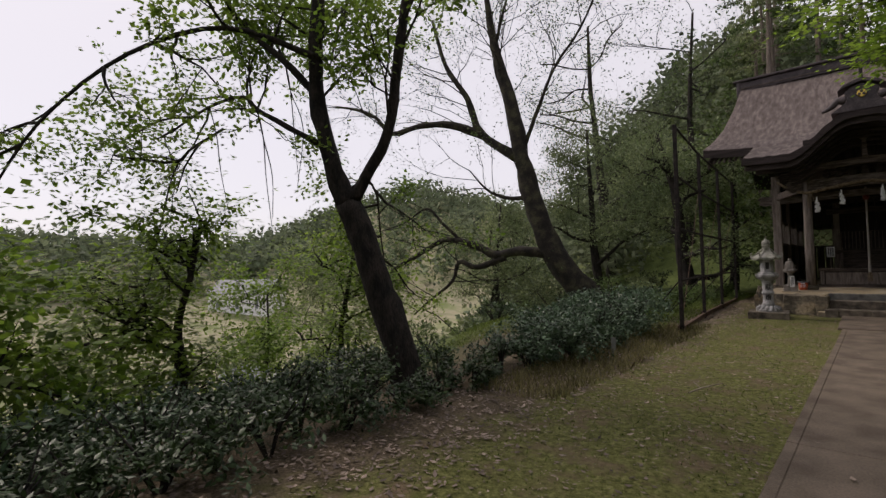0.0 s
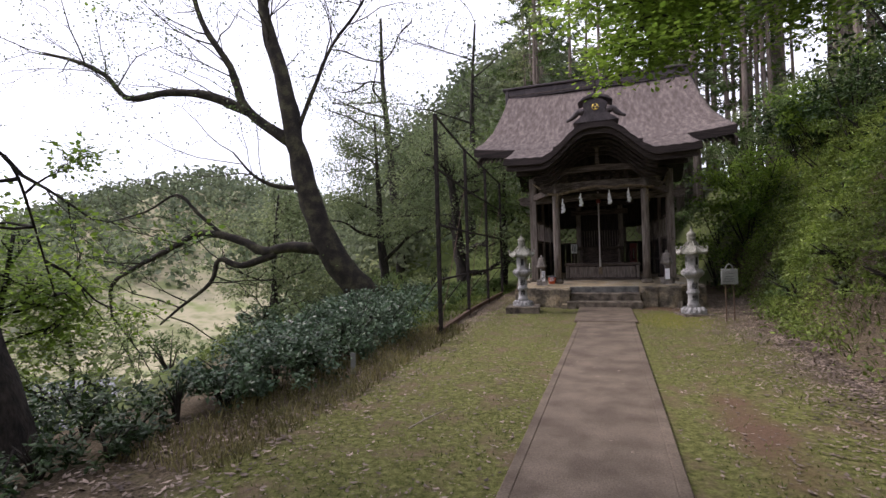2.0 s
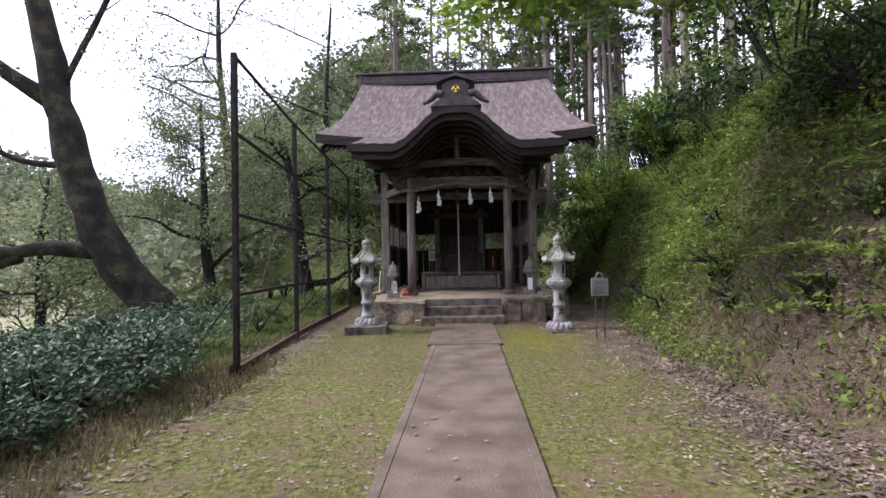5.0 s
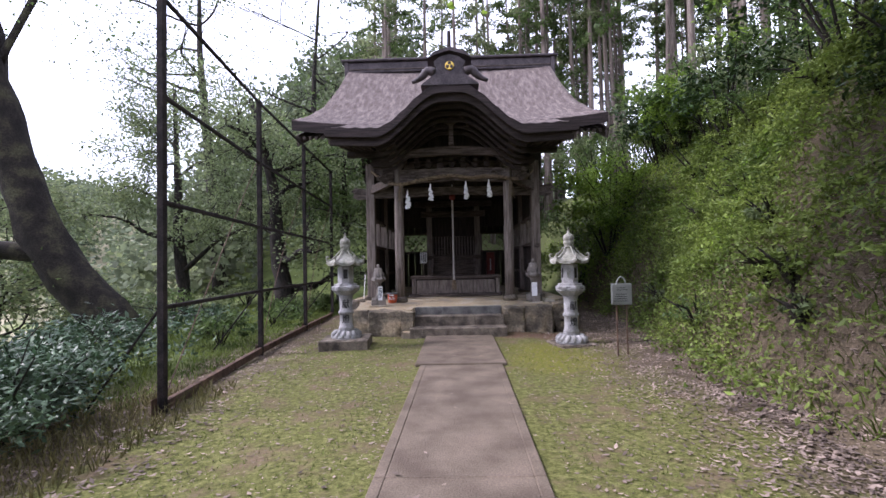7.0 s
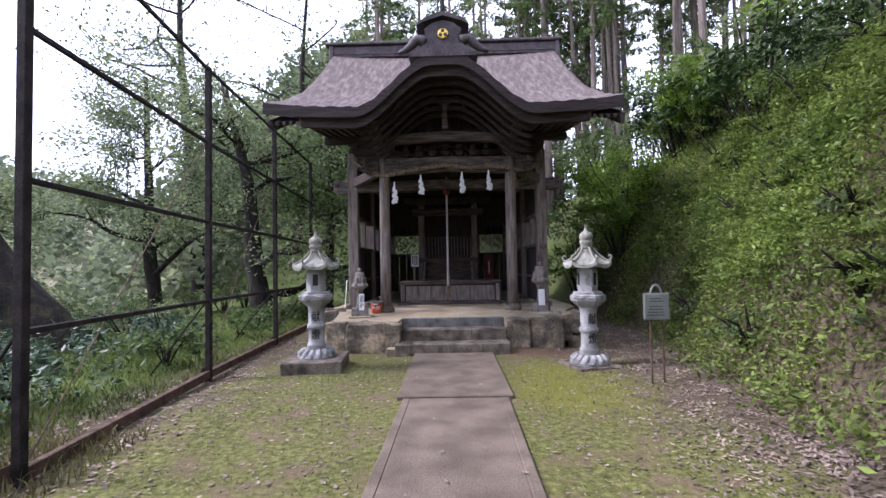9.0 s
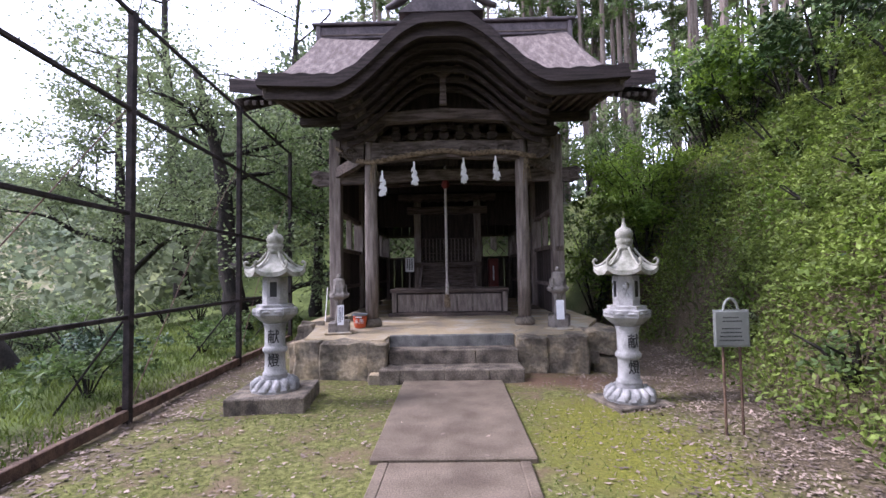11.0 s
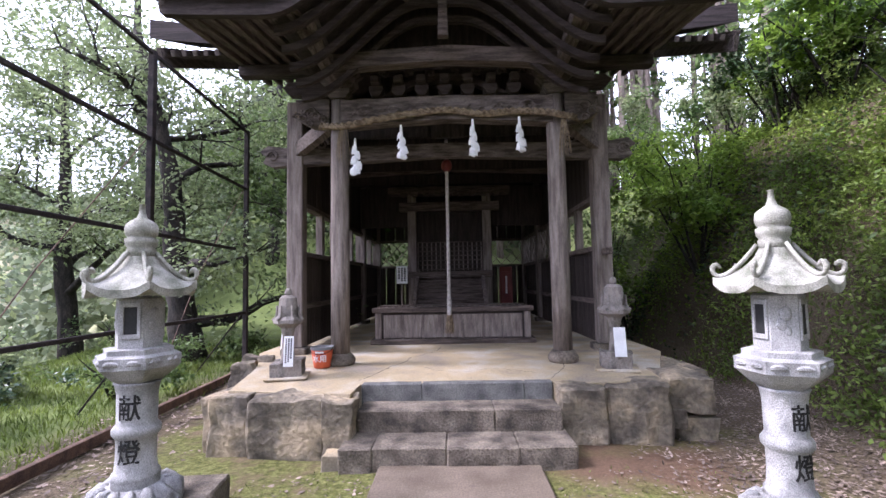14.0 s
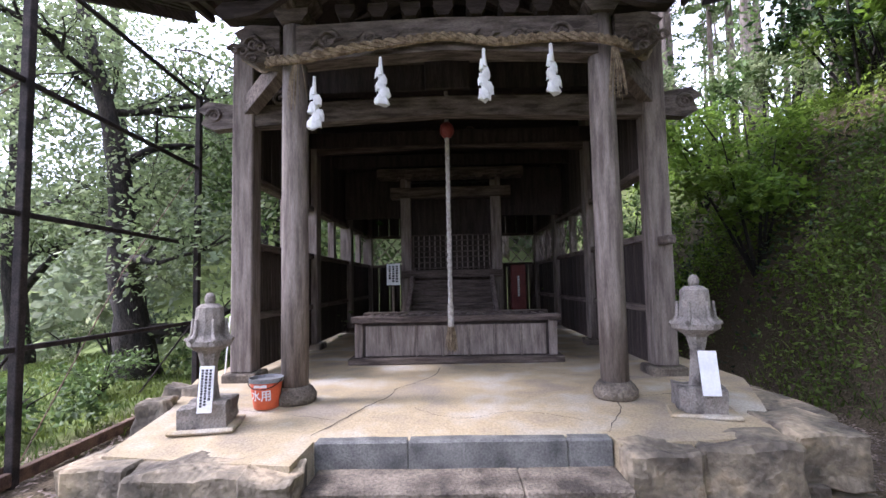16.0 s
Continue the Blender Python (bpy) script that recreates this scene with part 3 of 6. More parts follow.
# rafters under the flat wings of the canopy and under the main eaves
for side in (-1, 1):
    for k in range(8):
        x = XC + side * (1.3 + 0.14 * k)
        z0 = float(roof_surface(x, 16.05)) - 0.25
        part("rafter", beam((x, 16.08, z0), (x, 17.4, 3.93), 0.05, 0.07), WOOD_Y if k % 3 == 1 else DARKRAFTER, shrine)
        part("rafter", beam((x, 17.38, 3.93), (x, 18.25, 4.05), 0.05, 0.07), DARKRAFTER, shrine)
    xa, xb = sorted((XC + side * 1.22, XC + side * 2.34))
    part("soffit", prism([(16.07, 3.73), (17.4, 3.97), (18.25, 4.09), (18.25, 4.11), (17.4, 3.99), (16.07, 3.745)], "x", xa, xb), DARKRAFTER, shrine, "boarded underside of the canopy, shade in its dark colour")
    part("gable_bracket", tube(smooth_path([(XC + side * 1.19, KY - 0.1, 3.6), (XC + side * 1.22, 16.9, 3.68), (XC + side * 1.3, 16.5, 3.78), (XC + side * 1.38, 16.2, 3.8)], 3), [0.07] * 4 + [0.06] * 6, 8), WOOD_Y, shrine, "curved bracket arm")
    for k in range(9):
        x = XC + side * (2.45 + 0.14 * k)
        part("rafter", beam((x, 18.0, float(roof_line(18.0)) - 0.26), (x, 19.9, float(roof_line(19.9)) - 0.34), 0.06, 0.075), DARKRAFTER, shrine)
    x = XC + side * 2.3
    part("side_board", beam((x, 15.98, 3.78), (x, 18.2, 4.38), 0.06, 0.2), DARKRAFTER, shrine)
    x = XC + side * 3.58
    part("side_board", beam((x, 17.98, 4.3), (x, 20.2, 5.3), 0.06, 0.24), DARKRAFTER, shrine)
part("soffit", box(XC - 1.88, XC + 1.88, 18.33, 18.36, 3.3, 4.3), DARKWOOD, shrine)

# ridge
ridge = part("ridge", box(XC - 3.46, XC + 3.4, 22.45, 22.95, 7.72, 8.06, 0.02), RIDGE, shrine, "dark boxed ridge beam")
part("ridge_cap", box(XC - 3.58, XC + 3.52, 22.36, 23.04, 8.07, 8.15, 0.02), RIDGE, ridge)
part("ridge_band", box(XC - 3.34, XC + 3.28, 22.43, 22.97, 7.8, 7.84, 0.005), WOOD_X, ridge)
for side, x in ((-1, XC - 3.41), (1, XC + 3.35)):
    part("ridge_end", box(x - 0.06, x + 0.06, 22.38, 23.02, 7.42, 8.06, 0.02), RIDGE, ridge)

# crest box on the curved gable
crest = part("crest_box", prism([(XC - 0.30, 4.88), (XC + 0.30, 4.88), (XC + 0.24, 5.08), (XC + 0.30, 5.2), (XC + 0.17, 5.3), (XC, 5.34), (XC - 0.17, 5.3), (XC - 0.30, 5.2), (XC - 0.24, 5.08)], "y", 15.98, 16.45), RIDGE, shrine, "dark roof ornament with gilt crest")
part("crest_foot", prism([(XC - 0.55, 4.74), (XC + 0.55, 4.74), (XC + 0.4, 4.86), (XC + 0.3, 4.94), (XC - 0.3, 4.94), (XC - 0.4, 4.86)], "y", 15.94, 16.5), RIDGE, crest)
disc = lathe([(0.0, -0.01), (0.075, -0.01), (0.085, 0.0), (0.085, 0.015), (0.072, 0.025), (0.0, 0.025)], 24)
bmesh.ops.transform(disc, matrix=pose(XC, 15.97, 5.11, 90), verts=disc.verts)
part("crest_disc", disc, GOLD, crest, "round gilt crest")
for a in range(3):
    c = lathe([(0.0, 0), (0.033, 0), (0.028, 0.012), (0.0, 0.014)], 12)
    bmesh.ops.transform(c, matrix=pose(XC + 0.043 * math.cos(a * 2.094 + 1.57), 15.946, 5.11 + 0.043 * math.sin(a * 2.094 + 1.57), 90), verts=c.verts)
    part("crest_petal", c, RIDGE, crest)
for side in (-1, 1):
    wing = smooth_path([(XC + side * 0.28, 16.0, 5), (XC + side * 0.42, 16.0, 5.03), (XC + side * 0.5, 16.0, 4.95), (XC + side * 0.6, 16.0, 4.87), (XC + side * 0.72, 16.0, 4.82)], 3)
    part("crest_wing", tube(wing, [0.09, 0.09, 0.085, 0.08, 0.075, 0.075, 0.07, 0.065, 0.06, 0.05, 0.045, 0.04, 0.03], 10), RIDGE, crest, smooth=True)
part("crest_lid", prism([(XC - 0.42, 5.24), (XC - 0.3, 5.3), (XC, 5.39), (XC + 0.3, 5.3), (XC + 0.42, 5.24), (XC + 0.3, 5.36), (XC, 5.46), (XC - 0.3, 5.36)], "y", 15.92, 16.5), RIDGE, crest)
part("crest_spike", tube([(XC, 16.1, 5.42), (XC, 16.0, 5.56), (XC, 15.93, 5.76)], [0.04, 0.038, 0.036], 10), RIDGE, crest)

# pillars
for x in (-0.7, 1.67):
    p = part("pillar", tube([(x, KY, FLOOR + 0.1), (x, KY, 1.6), (x, KY, 2.6), (x, KY, 3.44)], [0.1, 0.1, 0.098, 0.092], 20), WOOD, shrine, "round weathered grey pillar", True)
    part("pillar_base", lathe([(0.12, -0.02), (0.155, 0.02), (0.16, 0.06), (0.135, 0.1), (0.11, 0.125), (0.0, 0.125)], 24, (x, KY, FLOOR)), OLDSTONE, p, "worn round stone base", True)
for x in (XL, XR):
    for y in (HY, 20.3, 22.4, BACK):
        p = part("post", box(x - 0.1, x + 0.1, y - 0.1, y + 0.1, FLOOR + 0.08, 3.75, 0.012), WOOD, shrine, "square weathered post")
        part("post_base", box(x - 0.16, x + 0.16, y - 0.15, y + 0.15, FLOOR - 0.02, FLOOR + 0.08, 0.015), OLDSTONE, p)


def scroll(cx, cz, y, r, flip=1, material=CARVED, parent=None, turns=1.6, thick=0.022):
    pts = []
    for k in range(26):
        a = k / 25 * turns * 2 * math.pi
        q = r * (1 - k / 28)
        pts.append((cx + flip * q * math.cos(a), y, cz + q * math.sin(a)))
    return part("scroll", tube(pts, [thick * (1 - k / 40) for k in range(26)], 6), material, parent)


# carved beam between the round pillars, with nosings past them
lower = [(-0.72, 3.12), (-0.3, 3.15), (XC, 3.19), (1.25, 3.15), (1.69, 3.12)]
carved = part("carved_beam", prism(lower + [(1.69, 3.42), (XC, 3.45), (-0.72, 3.42)], "y", KY - 0.085, KY + 0.085), CARVED, shrine, "grey carved tie beam with scroll reliefs")
for x, f in ((-0.42, 1), (-0.1, 1), (1.05, -1), (1.37, -1)):
    scroll(x, 3.29, KY - 0.09, 0.085 if abs(x - XC) > 0.7 else 0.06, f, CARVED, carved)
for k in range(14):
    x = -0.5 + 0.15 * k
    part("carved_leaf", tube([(x - 0.06, KY - 0.088, 3.23 + 0.03 * (k % 3)), (x, KY - 0.1, 3.3), (x + 0.05, KY - 0.088, 3.35 - 0.04 * (k % 2))], [0.008, 0.018, 0.008], 6), CARVED, carved)
for x, s in ((-0.7, -1), (1.67, 1)):
    nose = part("nosing", prism([(x + s * 0.1, 3.13), (x + s * 0.3, 3.15), (x + s * 0.44, 3.23), (x + s * 0.40, 3.33), (x + s * 0.46, 3.39), (x + s * 0.34, 3.45), (x + s * 0.1, 3.43)], "y", KY - 0.07, KY + 0.07), CARVED, shrine, "carved beast-head nosing")
    scroll(x + s * 0.3, 3.29, KY - 0.075, 0.07, s, CARVED, nose)
    for lift, w in ((3.45, 0.13), (3.57, 0.19), (3.69, 0.25)):
        part("bracket", prism([(x - w * 0.65, lift), (x + w * 0.65, lift), (x + w, lift + 0.06), (x + w, lift + 0.1), (x - w, lift + 0.1), (x - w, lift + 0.06)], "y", KY - 0.11, KY + 0.11), CARVED, shrine)
    part("bracket_arm", beam((x, KY - 0.1, 3.61), (x, 16.25, 3.81), 0.09, 0.13), WOOD_Y, shrine)
    part("tie_beam", beam((x, KY, 3.27), ((XL if s < 0 else XR), HY, 3.13), 0.11, 0.18), WOOD_Y, shrine)
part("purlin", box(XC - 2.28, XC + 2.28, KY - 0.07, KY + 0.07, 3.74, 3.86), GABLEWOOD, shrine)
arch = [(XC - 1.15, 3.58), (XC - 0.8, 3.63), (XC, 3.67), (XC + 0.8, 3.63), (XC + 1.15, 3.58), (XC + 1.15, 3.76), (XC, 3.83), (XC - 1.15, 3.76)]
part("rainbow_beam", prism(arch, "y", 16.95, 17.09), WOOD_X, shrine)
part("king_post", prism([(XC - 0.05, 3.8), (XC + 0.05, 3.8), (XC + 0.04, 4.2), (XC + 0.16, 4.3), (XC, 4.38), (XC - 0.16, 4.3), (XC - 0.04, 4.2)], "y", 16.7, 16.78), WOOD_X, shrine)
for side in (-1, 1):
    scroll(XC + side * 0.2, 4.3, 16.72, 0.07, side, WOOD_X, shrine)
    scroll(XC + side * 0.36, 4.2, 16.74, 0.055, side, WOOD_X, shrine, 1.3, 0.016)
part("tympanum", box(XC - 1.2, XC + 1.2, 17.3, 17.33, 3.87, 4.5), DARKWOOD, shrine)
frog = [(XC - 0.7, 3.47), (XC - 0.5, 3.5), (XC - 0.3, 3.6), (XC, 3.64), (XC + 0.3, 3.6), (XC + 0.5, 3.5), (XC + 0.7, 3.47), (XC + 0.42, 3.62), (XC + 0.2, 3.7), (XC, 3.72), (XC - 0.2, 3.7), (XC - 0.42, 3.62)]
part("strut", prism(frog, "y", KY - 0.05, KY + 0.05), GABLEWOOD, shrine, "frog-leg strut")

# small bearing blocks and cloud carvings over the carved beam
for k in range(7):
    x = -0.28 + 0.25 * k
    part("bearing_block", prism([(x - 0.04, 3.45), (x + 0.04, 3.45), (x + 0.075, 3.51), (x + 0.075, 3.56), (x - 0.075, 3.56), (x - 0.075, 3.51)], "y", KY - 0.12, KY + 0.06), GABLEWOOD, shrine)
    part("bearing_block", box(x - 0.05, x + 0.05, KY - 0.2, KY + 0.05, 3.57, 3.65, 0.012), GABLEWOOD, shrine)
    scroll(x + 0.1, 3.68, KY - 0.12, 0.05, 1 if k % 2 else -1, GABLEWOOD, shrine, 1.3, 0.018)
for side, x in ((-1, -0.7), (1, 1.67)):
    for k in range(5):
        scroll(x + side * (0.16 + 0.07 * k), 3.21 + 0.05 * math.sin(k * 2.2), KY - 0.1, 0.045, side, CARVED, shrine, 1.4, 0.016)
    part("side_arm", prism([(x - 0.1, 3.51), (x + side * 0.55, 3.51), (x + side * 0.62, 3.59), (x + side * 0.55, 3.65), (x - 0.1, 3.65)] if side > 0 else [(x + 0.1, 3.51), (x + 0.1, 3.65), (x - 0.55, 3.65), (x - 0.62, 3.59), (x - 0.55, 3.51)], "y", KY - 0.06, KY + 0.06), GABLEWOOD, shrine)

# hall front beam with nosings
hall_beam = part("hall_beam", prism([(XL - 0.1, 2.94), (XC - 1.2, 2.96), (XC, 3.01), (XC + 1.2, 2.96), (XR + 0.1, 2.94), (XR + 0.1, 3.14), (XC, 3.18), (XL - 0.1, 3.14)], "y", HY - 0.07, HY + 0.07), CARVED, shrine, "grey curved tie beam of hall front")
for x, s in ((XL, -1), (XR, 1)):
    nose = part("nosing", prism([(x + s * 0.1, 2.94), (x + s * 0.3, 2.92), (x + s * 0.42, 2.98), (x + s * 0.38, 3.06), (x + s * 0.46, 3.12), (x + s * 0.36, 3.2), (x + s * 0.1, 3.16)], "y", HY - 0.06, HY + 0.06), CARVED, shrine)
    scroll(x + s * 0.29, 3.06, HY - 0.065, 0.075, s, CARVED, nose)
    scroll(x - s * 0.35, 3.2, HY - 0.075, 0.08, -s, CARVED, hall_beam)
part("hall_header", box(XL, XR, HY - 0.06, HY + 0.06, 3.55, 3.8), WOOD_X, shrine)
part("plaque", box(XC - 0.2, XC + 0.22, HY - 0.14, HY - 0.1, 3.22, 3.6, 0.01), DARKWOOD, shrine, "dark hanging name plaque, unreadable")
inner = part("inner_beam", prism([(XL + 0.1, 3.22), (XC, 3.3), (XR - 0.1, 3.22), (XR - 0.1, 3.38), (XC, 3.44), (XL + 0.1, 3.38)], "y", 20.2, 20.32), WOOD_X, shrine, "curved tie beam inside the hall")
for side in (-1, 1):
    for k in range(3):
        scroll(XC + side * (0.28 + 0.2 * k), 3.5 - 0.03 * k, 20.24, 0.07 - 0.012 * k, side, WOOD_X, inner, 1.4, 0.02)
for k in range(9):
    x = XC - 0.88 + 0.22 * k
    part("bearing_block", prism([(x - 0.035, 3.05), (x + 0.035, 3.05), (x + 0.07, 3.1), (x + 0.07, 3.15), (x - 0.07, 3.15), (x - 0.07, 3.1)], "y", 21.1, 21.3), WOOD_X, shrine)
# ceiling and cross beams: the dimness overhead is painted in with near-black wood
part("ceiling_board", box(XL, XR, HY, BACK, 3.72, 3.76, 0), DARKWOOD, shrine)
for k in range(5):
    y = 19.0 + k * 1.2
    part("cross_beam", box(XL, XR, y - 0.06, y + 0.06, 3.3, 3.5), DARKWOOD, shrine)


def plank_wall(a, b, z0, z1, axis, at, width=0.24, thick=0.03, material=PLANK, gap=0.011):
    """Upright boards side by side from a to b."""
    n = max(1, round((b - a) / width))
    w = (b - a) / n
    if axis == "y":
        bm = box(-thick / 2, thick / 2, -w / 2 + gap / 2, w / 2 - gap / 2, -(z1 - z0) / 2, (z1 - z0) / 2, 0.004)
    else:
        bm = box(-w / 2 + gap / 2, w / 2 - gap / 2, -thick / 2, thick / 2, -(z1 - z0) / 2, (z1 - z0) / 2, 0.004)
    first = None
    for k in range(n):
        c = a + (k + 0.5) * w
        if first is None:
            first = part("plank", bm, material, shrine)
            ob = first
        else:
            ob = new("plank", first.data)
            ob.parent = shrine
        ob.location = (at, c, (z0 + z1) / 2) if axis == "y" else (c, at, (z0 + z1) / 2)


def lattice(x0, x1, z0, z1, y, axis="x", n=4):
    """Crossed thin laths in an opening."""
    w, h = (x1 - x0) / n, z1 - z0
    for k in range(n):
        for s in (0, 1):
            a, b = x0 + k * w, x0 + (k + 1) * w
            for j in range(2):
                u0, u1 = (a, b) if s else (b, a)
                p, q = (u0, z0 + j * h / 2), (u1, z0 + (j + 1) * h / 2)
                if axis == "x":
                    bm = beam((p[0], y, p[1]), (q[0], y, q[1]), 0.012, 0.02, 0)
                else:
                    bm = beam((y, p[0], p[1]), (y, q[0], q[1]), 0.012, 0.02, 0)
                part("lath", bm, WOOD, shrine)


SILL, HEAD = 1.78, 2.5
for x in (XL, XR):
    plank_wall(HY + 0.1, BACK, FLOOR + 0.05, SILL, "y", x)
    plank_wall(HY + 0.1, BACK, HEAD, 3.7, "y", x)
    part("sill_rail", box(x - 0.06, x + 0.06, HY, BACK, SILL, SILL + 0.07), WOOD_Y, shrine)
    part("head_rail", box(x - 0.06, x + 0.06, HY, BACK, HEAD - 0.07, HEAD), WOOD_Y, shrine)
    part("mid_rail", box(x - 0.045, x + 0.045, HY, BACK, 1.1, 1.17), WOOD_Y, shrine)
    for y in (19.3, 21.35, 23.4):
        part("stud", box(x - 0.05, x + 0.05, y - 0.06, y + 0.06, SILL, HEAD), WOOD, shrine)
lattice(20.4, 24.4, SILL + 0.07, HEAD - 0.07, XR, "y", 8)
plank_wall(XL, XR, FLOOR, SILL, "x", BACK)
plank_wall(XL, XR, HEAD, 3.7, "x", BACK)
part("sill_rail", box(XL, XR, BACK - 0.06, BACK + 0.06, SILL, SILL + 0.06), WOOD_X, shrine)
part("head_rail", box(XL, XR, BACK - 0.06, BACK + 0.06, HEAD - 0.06, HEAD), WOOD_X, shrine)
for x in (-0.45, 0.2, 0.8, 1.45):
    part("stud", box(x - 0.05, x + 0.05, BACK - 0.05, BACK + 0.05, SILL, HEAD), WOOD, shrine)
lattice(XL + 0.1, -0.5, SILL + 0.06, HEAD - 0.06, BACK, "x", 3)
lattice(1.5, XR - 0.1, SILL + 0.06, HEAD - 0.06, BACK, "x", 3)
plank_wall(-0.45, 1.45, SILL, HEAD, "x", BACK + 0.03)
# short returns beside the front posts
part("wing_rail", box(XR - 0.04, XR + 0.04, 17.95, HY - 0.1, 1.72, 1.8), WOOD_Y, shrine)


# the inner sanctuary with its stair
sanctuary = thing("inner_sanctuary", (0, 0, 0), "dark wooden inner sanctuary with latticed doors and a steep stair", "altar")
for x in (-0.26, 1.18):
    part("post", box(x - 0.08, x + 0.08, 21.3, 21.46, FLOOR, 3.2), WOOD, sanctuary)
    part("stair_string", beam((x + (0.1 if x < 0.5 else -0.1), 20.3, 0.85), (x + (0.1 if x < 0.5 else -0.1), 21.5, 1.6), 0.06, 0.2), WOOD_Y, sanctuary)
part("lintel", box(-0.5, 1.42, 21.28, 21.48, 2.78, 2.95), WOOD_X, sanctuary)
part("lintel", box(-0.7, 1.62, 21.2, 21.5, 3.1, 3.24), WOOD_X, sanctuary)
part("threshold", box(-0.34, 1.26, 21.2, 21.5, 1.5, 1.62), WOOD_X, sanctuary)
for k in range(5):
    part("stair_tread", box(-0.16, 1.08, 20.25 + 0.22 * k, 20.51 + 0.22 * k, 0.72 + 0.17 * k, 0.78 + 0.17 * k), WOOD_X, sanctuary)
    part("stair_riser", box(-0.16, 1.08, 20.48 + 0.22 * k, 20.5 + 0.22 * k, 0.78 + 0.17 * k, 0.89 + 0.17 * k), WOOD_X, sanctuary)
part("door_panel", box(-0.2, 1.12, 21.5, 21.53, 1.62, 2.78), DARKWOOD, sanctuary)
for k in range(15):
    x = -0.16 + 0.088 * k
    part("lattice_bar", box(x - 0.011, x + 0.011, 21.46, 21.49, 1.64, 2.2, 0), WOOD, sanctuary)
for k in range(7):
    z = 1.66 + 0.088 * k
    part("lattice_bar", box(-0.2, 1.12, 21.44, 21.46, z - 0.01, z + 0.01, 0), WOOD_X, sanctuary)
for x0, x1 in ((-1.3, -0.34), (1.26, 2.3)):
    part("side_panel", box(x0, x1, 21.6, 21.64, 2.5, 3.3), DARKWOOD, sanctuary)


# ---- offering box ----
def offering_box():
    ob = thing("offering_box", (0, 0, 0), "weathered wooden offering box with slatted top before the sanctuary", "offering box")
    x0, x1, y0, y1 = -0.55, 1.55, 18.98, 19.78
    part("plinth", box(x0 - 0.1, x1 + 0.1, y0 - 0.08, y1 + 0.05, FLOOR + 0.004, FLOOR + 0.07), WOOD_X, ob)
    part("front_board", box(x0 + 0.03, x1 - 0.03, y0 + 0.03, y0 + 0.06, FLOOR + 0.07, 1.0), PLANK, ob)
    for k in range(8):
        x = x0 + 0.06 + k * (x1 - x0 - 0.12) / 7
        if k not in (0, 7):
            part("batten", box(x - 0.012, x + 0.012, y0 + 0.015, y0 + 0.03, FLOOR + 0.07, 0.97), WOOD, ob)
    for k in range(7):
        a = x0 + 0.06 + k * (x1 - x0 - 0.12) / 7
        b = x0 + 0.06 + (k + 1) * (x1 - x0 - 0.12) / 7
        part("panel", box(a + 0.014, b - 0.014, y0 + 0.022, y0 + 0.03, FLOOR + 0.08, 0.965, 0.003), WOOD, ob)
    for x in (x0, x1):
        part("corner_post", box(x - 0.045, x + 0.045, y0 - 0.0, y0 + 0.1, FLOOR + 0.07, 1.0), WOOD, ob)
        part("side_board", box(x - 0.02, x + 0.02, y0 + 0.1, y1, FLOOR + 0.07, 1.0), PLANK, ob)
    part("back_board", box(x0, x1, y1 - 0.04, y1, FLOOR + 0.07, 1.0), PLANK, ob)
    part("top_rail", box(x0 - 0.08, x1 + 0.08, y0 - 0.03, y0 + 0.13, 1.0, 1.07), WOOD_X, ob)
    part("top_rail", box(x0 - 0.08, x1 + 0.08, y1 - 0.12, y1 + 0.02, 1.0, 1.07), WOOD_X, ob)
    for k in range(22):
        x = x0 + 0.03 + k * 0.098
        part("slat", box(x - 0.02, x + 0.02, y0 + 0.13, y1 - 0.12, 1.01, 1.05, 0.004), WOOD_Y, ob)


offering_box()


# ---- writing ----
def lettering(text, size, parent, m, material=INK, bend=0.0, name="lettering"):
    """Flat letters turned into a mesh; bend: radius of the round body that they lie on."""
    cu = bpy.data.curves.new(name, "FONT")
    cu.body, cu.size, cu.align_x, cu.align_y, cu.extrude = text, size, "CENTER", "CENTER", 0.0015
    tmp = new(name, cu)
    bpy.context.view_layer.update()
    me = bpy.data.meshes.new_from_object(tmp.evaluated_get(bpy.context.evaluated_depsgraph_get()))
    bpy.data.objects.remove(tmp)
    if bend:
        # thicker brush strokes
        bm = bmesh.new()
        bm.from_mesh(me)
        whole = bm.verts[:] + bm.edges[:] + bm.faces[:]
        for dx, dy in ((0.02, 0.0), (0.0, 0.016), (0.02, 0.016)):
            twin = bmesh.ops.duplicate(bm, geom=whole)["geom"]
            bmesh.ops.translate(bm, vec=(dx * size, dy * size, 0.0003), verts=[q for q in twin if isinstance(q, bmesh.types.BMVert)])
        bm.to_mesh(me)
        bm.free()
        for v in me.vertices:
            a = v.co.x / bend
            v.co.z += bend * (math.cos(a) - 1)
            v.co.x = bend * math.sin(a)
    me.materials.clear()
    me.materials.append(material)
    ob = new(name, me)
    ob.parent = parent
    ob.matrix_basis = m
    return ob


